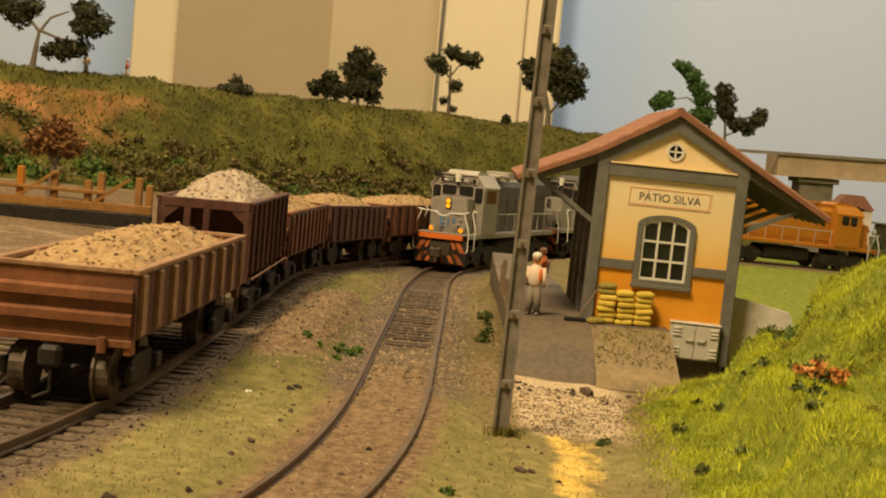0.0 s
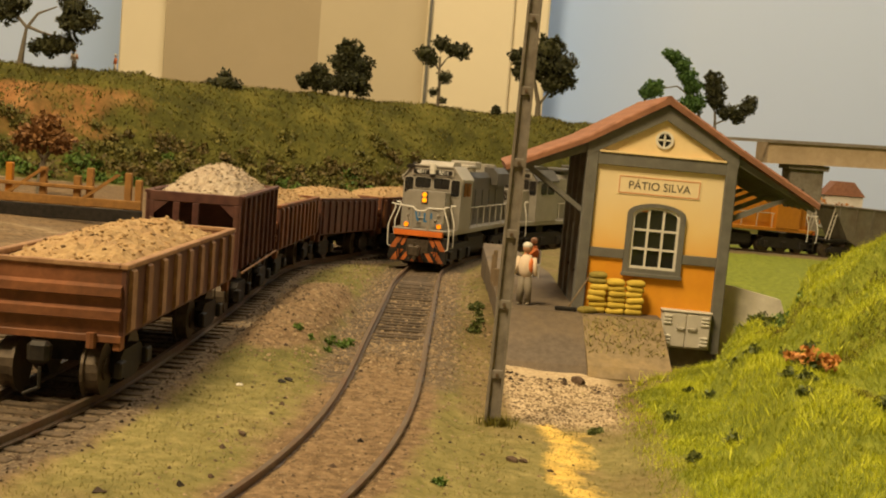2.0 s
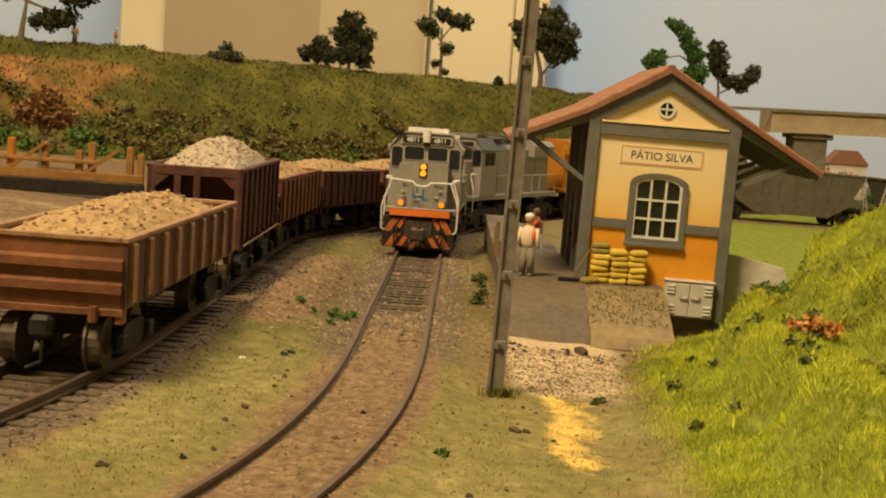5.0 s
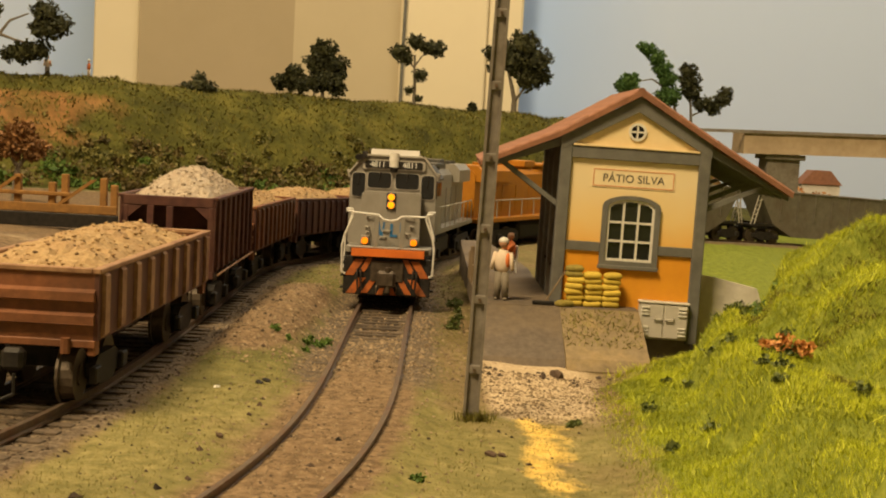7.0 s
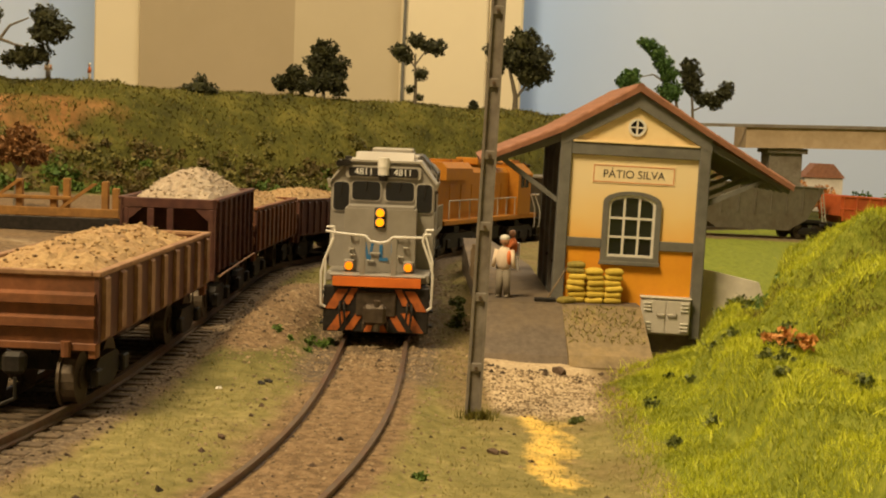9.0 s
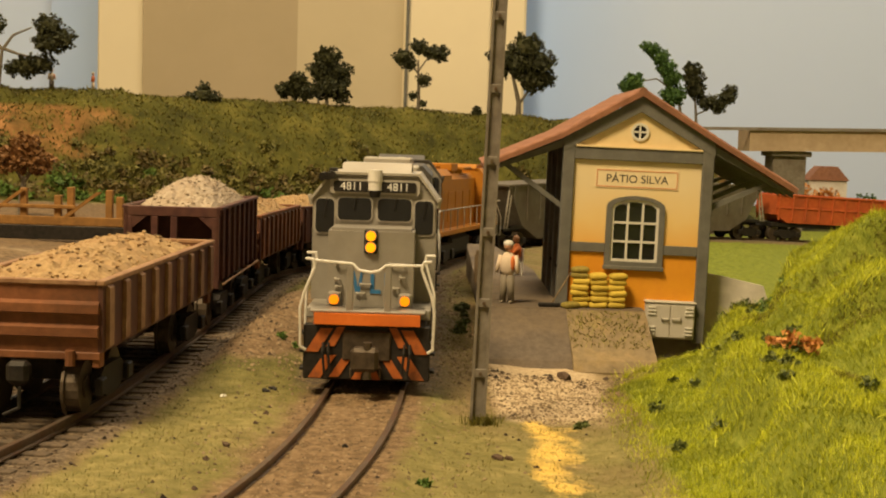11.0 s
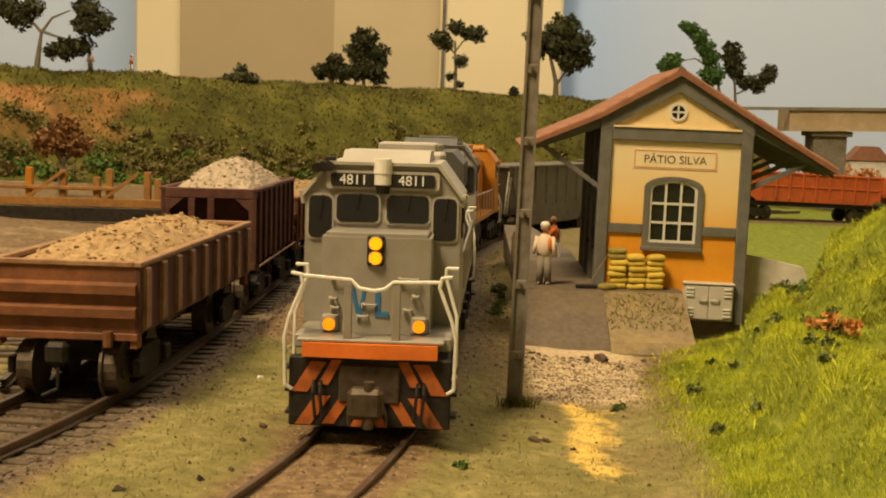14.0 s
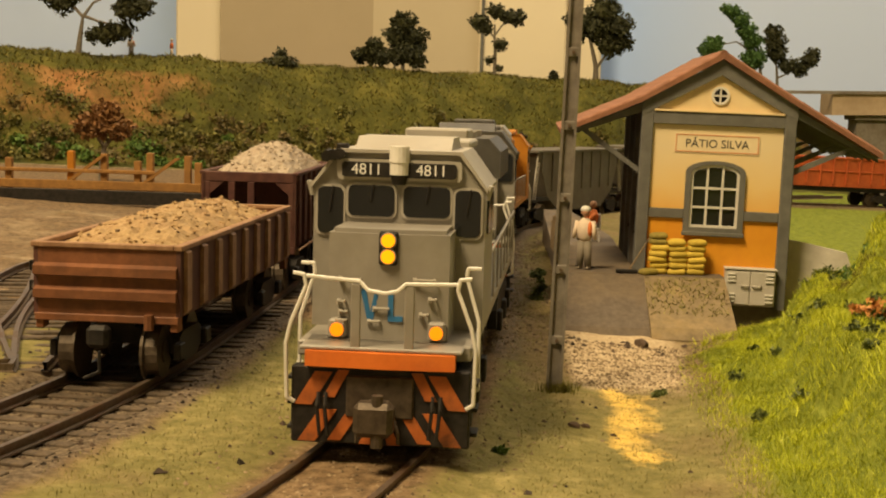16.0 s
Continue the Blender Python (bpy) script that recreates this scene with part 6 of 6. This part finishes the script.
# darker olive growth under the ledges of the bank
M_LEDGEGRASS = island_leaf("dull_ledge_grass", (0.07, 0.065, 0.014), (0.21, 0.175, 0.04), 0.8)
for i, level_ in enumerate((237, 193, 153)):
    lx = rng.uniform(84, 150, 2600)
    ly = level_ - 1.5 + 0.25 * (lx - 100) - 12 * ripple(lx, np.full(2600, float(level_)), 50, 26) + rng.normal(0, 2.2, 2600)
    k_ = ripple(lx, ly, 18, 65 + i) > -0.15
    blades("ledge_grass", lx[k_], ly[k_], 1.3, M_LEDGEGRASS, "dull olive grass hanging under a ledge of the bank", .14, .8, 30 + i)
zf = z_at(84, 183)
fl = thing("flower_bush", at(84, 183, zf), "orange-red flowering bush on the bank", "flower bush")
shards("blossom", clumps_in(np.random.RandomState(5), [(0, 0, 2.2, 2.6), (4, -1, 2, 2.2), (-4, 0, 2.4, 1.6)], 500, .3), 1.0, M_REDLEAF, parent=fl, seed=6, kind="stuff")
shards("leaves", clumps_in(np.random.RandomState(6), [(0, -1, .8, 2.4), (-3, -1, .4, 2.0)], 300, .3), 1.0, M_SHRUB, parent=fl, seed=7, kind="stuff")

# ---- scatter on the flat ground ----
rng = np.random.RandomState(90)
n = 110000
FX, FY = rng.uniform(-70, 60, n), rng.uniform(80, 520, n)
da, db = dist_to(TRACK_A, FX, FY), dist_to(TRACK_B, FX, FY)
dens = smooth(12, 24, da) * smooth(16, 24, db) * (1 - smooth(.8, 2.6, bank(FX, FY))) * (near_hill(FX, FY) < 2.5)
dens = dens * np.where((FX > 17) & (FY > 190), 0.05, 1) * (0.55 + 0.6 * ripple(FX, FY, 40, 33)) * np.where(FX < 16, 1, 0.8)
dens = np.where((FX > 18) & (FY > 240), 0, dens)
keep = rng.uniform(0, 1, n) < np.clip(dens, 0, 1)
blades("ground_grass", FX[keep], FY[keep], .5, M_MOSS, "short faded olive grass fibres on the flat ground", .13, .8, 9)


def pebbles(name, X, Y, r0, r1, mat, label, seed, zoff=0.0):
    """Small angular stones, each an octahedron pressed into the ground."""
    r_ = np.random.RandomState(seed)
    n = len(X)
    Z = ground_z(X[None], Y[None])[0] + zoff
    base = np.array([(1, 0, 0), (-1, 0, 0), (0, 1, 0), (0, -1, 0), (0, 0, 1), (0, 0, -1)], float)
    tri = np.array([(0, 2, 4), (2, 1, 4), (1, 3, 4), (3, 0, 4), (2, 0, 5), (1, 2, 5), (3, 1, 5), (0, 3, 5)])
    R = r0 + (r1 - r0) * r_.uniform(0, 1, n) ** 2.5
    V = base[None] * r_.uniform(.6, 1.3, (n, 6, 3)) * R[:, None, None] * np.array([1, 1, .75]) + r_.normal(0, .12, (n, 6, 3)) * R[:, None, None]
    a = r_.uniform(0, 6.28, n)
    c, s_ = np.cos(a)[:, None], np.sin(a)[:, None]
    V = np.stack([V[..., 0] * c - V[..., 1] * s_, V[..., 0] * s_ + V[..., 1] * c, V[..., 2]], -1)
    V = (V + np.stack([X, Y, Z], -1)[:, None]).reshape(-1, 3) * MM
    F = (tri[None] + 6 * np.arange(n)[:, None, None]).reshape(-1, 3)
    me = bpy.data.meshes.new(name)
    me.from_pydata(V.tolist(), [], F.tolist())
    me.materials.append(mat)
    return tagged(new(name, me), label, "stones", "", "stuff")


def near_track(track, s0, s1, n, spread, seed):
    r_ = np.random.RandomState(seed)
    s_ = r_.uniform(s0, s1, n)
    p = np.array([along(track, q) for q in s_])
    return p[:, 0] + r_.normal(0, spread, n), p[:, 1] + r_.normal(0, 2, n)


x_, y_ = near_track(TRACK_A, s_at_y(TRACK_A, 225), s_at_y(TRACK_A, 560), 9000, 15, 1)
pebbles("ballast", x_, y_, .25, .85, M_STONE, "loose grey-brown ballast stones along the track", 2)
x_, y_ = near_track(TRACK_A, s_at_y(TRACK_A, 85), s_at_y(TRACK_A, 240), 3500, 14, 3)
pebbles("ballast", x_, y_, .15, .5, M_STONE, "fine grit and earth crumbs along the buried track", 4)
x_, y_ = near_track(TRACK_B, s_at_y(TRACK_B, 90), s_at_y(TRACK_B, 520), 8000, 11, 5)
pebbles("ballast", x_, y_, .25, .7, M_COAL, "dark ballast stones under the ore wagons", 6)
r_ = np.random.RandomState(44)
x_, y_ = r_.uniform(19, 58, 5200), r_.uniform(186, 262, 5200)
k_ = (near_hill(x_, y_) < 2) & ~((x_ > 22) & (y_ > 246))
pebbles("gravel", x_[k_], y_[k_], .15, .55, M_STONE, "pale gravel in front of the platform", 7)
x_, y_ = np.concatenate([r_.uniform(20, 60, 70), r_.uniform(-60, 40, 90)]), np.concatenate([r_.uniform(232, 250, 70), r_.uniform(95, 330, 90)])
pebbles("dark_chips", x_, y_, .4, 1.2, M_COAL, "scattered dark chips and crumbs", 8)
x_, y_ = r_.normal(-42, 10, 1300), r_.uniform(215, 370, 1300)
k_ = bank(x_, y_) > 1.0
pebbles("bank_crumbs", x_[k_], y_[k_], .2, .8, M_STONE, "earth crumbs on the bare bank", 9)

for x, y, sx_, lab, mat in ((40.6, 244.9, 2.3, "dark brown rock lying on the gravel", M_COAL), (-33.3, 200.2, 1.0, "black debris chip in the grass", M_BLACK), (-32.0, 203.5, 1.0, "black debris chip in the grass", M_BLACK), (-41.6, 190.3, .8, "white chip lying in the grass", M_WHITE), (-33.9, 145.3, .9, "dark brown debris lump", M_COAL), (18.8, 149.8, 1.1, "dark twig debris on the grass", M_COAL), (21.0, 149.5, .8, "dark twig debris on the grass", M_COAL), (20.5, 262.5, 1.1, "white stone beside the platform", M_WHITE)):
    bm = B()
    ball(bm, (0, 0, 0), sx_, 2, 0, (1.3, .7, .6), .5, random.Random(int(x * 10)))
    solo("rock" if sx_ > 2 else "debris", bm, mat, lab, "rock" if sx_ > 2 else "debris", at(x, y, z_at(x, y) + sx_ * .25, x * 7))
scrub("shrubs", 4.3, 125.2, .8, .8, 3, .6, M_BUSH, "tiny green tuft in the grass", 230, .6, 1.0)
scrub("shrubs", -29, 262, 7, 12, 10, .8, M_BUSH, "low green plants beside the track", 231, .7, 1.8)
tx, ty = 16.6 + rng.normal(0, 1.8, 160), 180.3 + rng.normal(0, 1.2, 160)
blades("grass_tufts", tx, ty, 2.2, M_GRASSD, "grass tuft around the pole foot", .22, .4, 11)
scrub("shrubs", 15, 340, 2, 40, 9, .9, M_SHRUB, "dark weeds between track and platform", 233, 1.2, 2.8)
tx, ty = rng.uniform(44.5, 67, 900), rng.uniform(266, 285, 900)
gx = 1.2 + 10.9 * np.clip((ty - 260) / 26, 0, 1) + float(tilt(45))
kk = rng.uniform(0, 1, 900) < .5 + .5 * ripple(tx, ty, 16, 71)
V = np.stack([np.stack([tx - .2, ty, gx], -1), np.stack([tx + .2, ty, gx], -1), np.stack([tx + rng.normal(0, .7, 900), ty + rng.normal(0, .7, 900), gx + .8], -1)], 1)[kk].reshape(-1, 3) * MM
me = bpy.data.meshes.new("ramp_grass")
me.from_pydata(V.tolist(), [], np.arange(len(V)).reshape(-1, 3).tolist())
me.materials.append(M_MOSS)
tagged(new("ramp_grass", me), "dry grass growing on the ramp", "grass", "", "stuff")

motions()
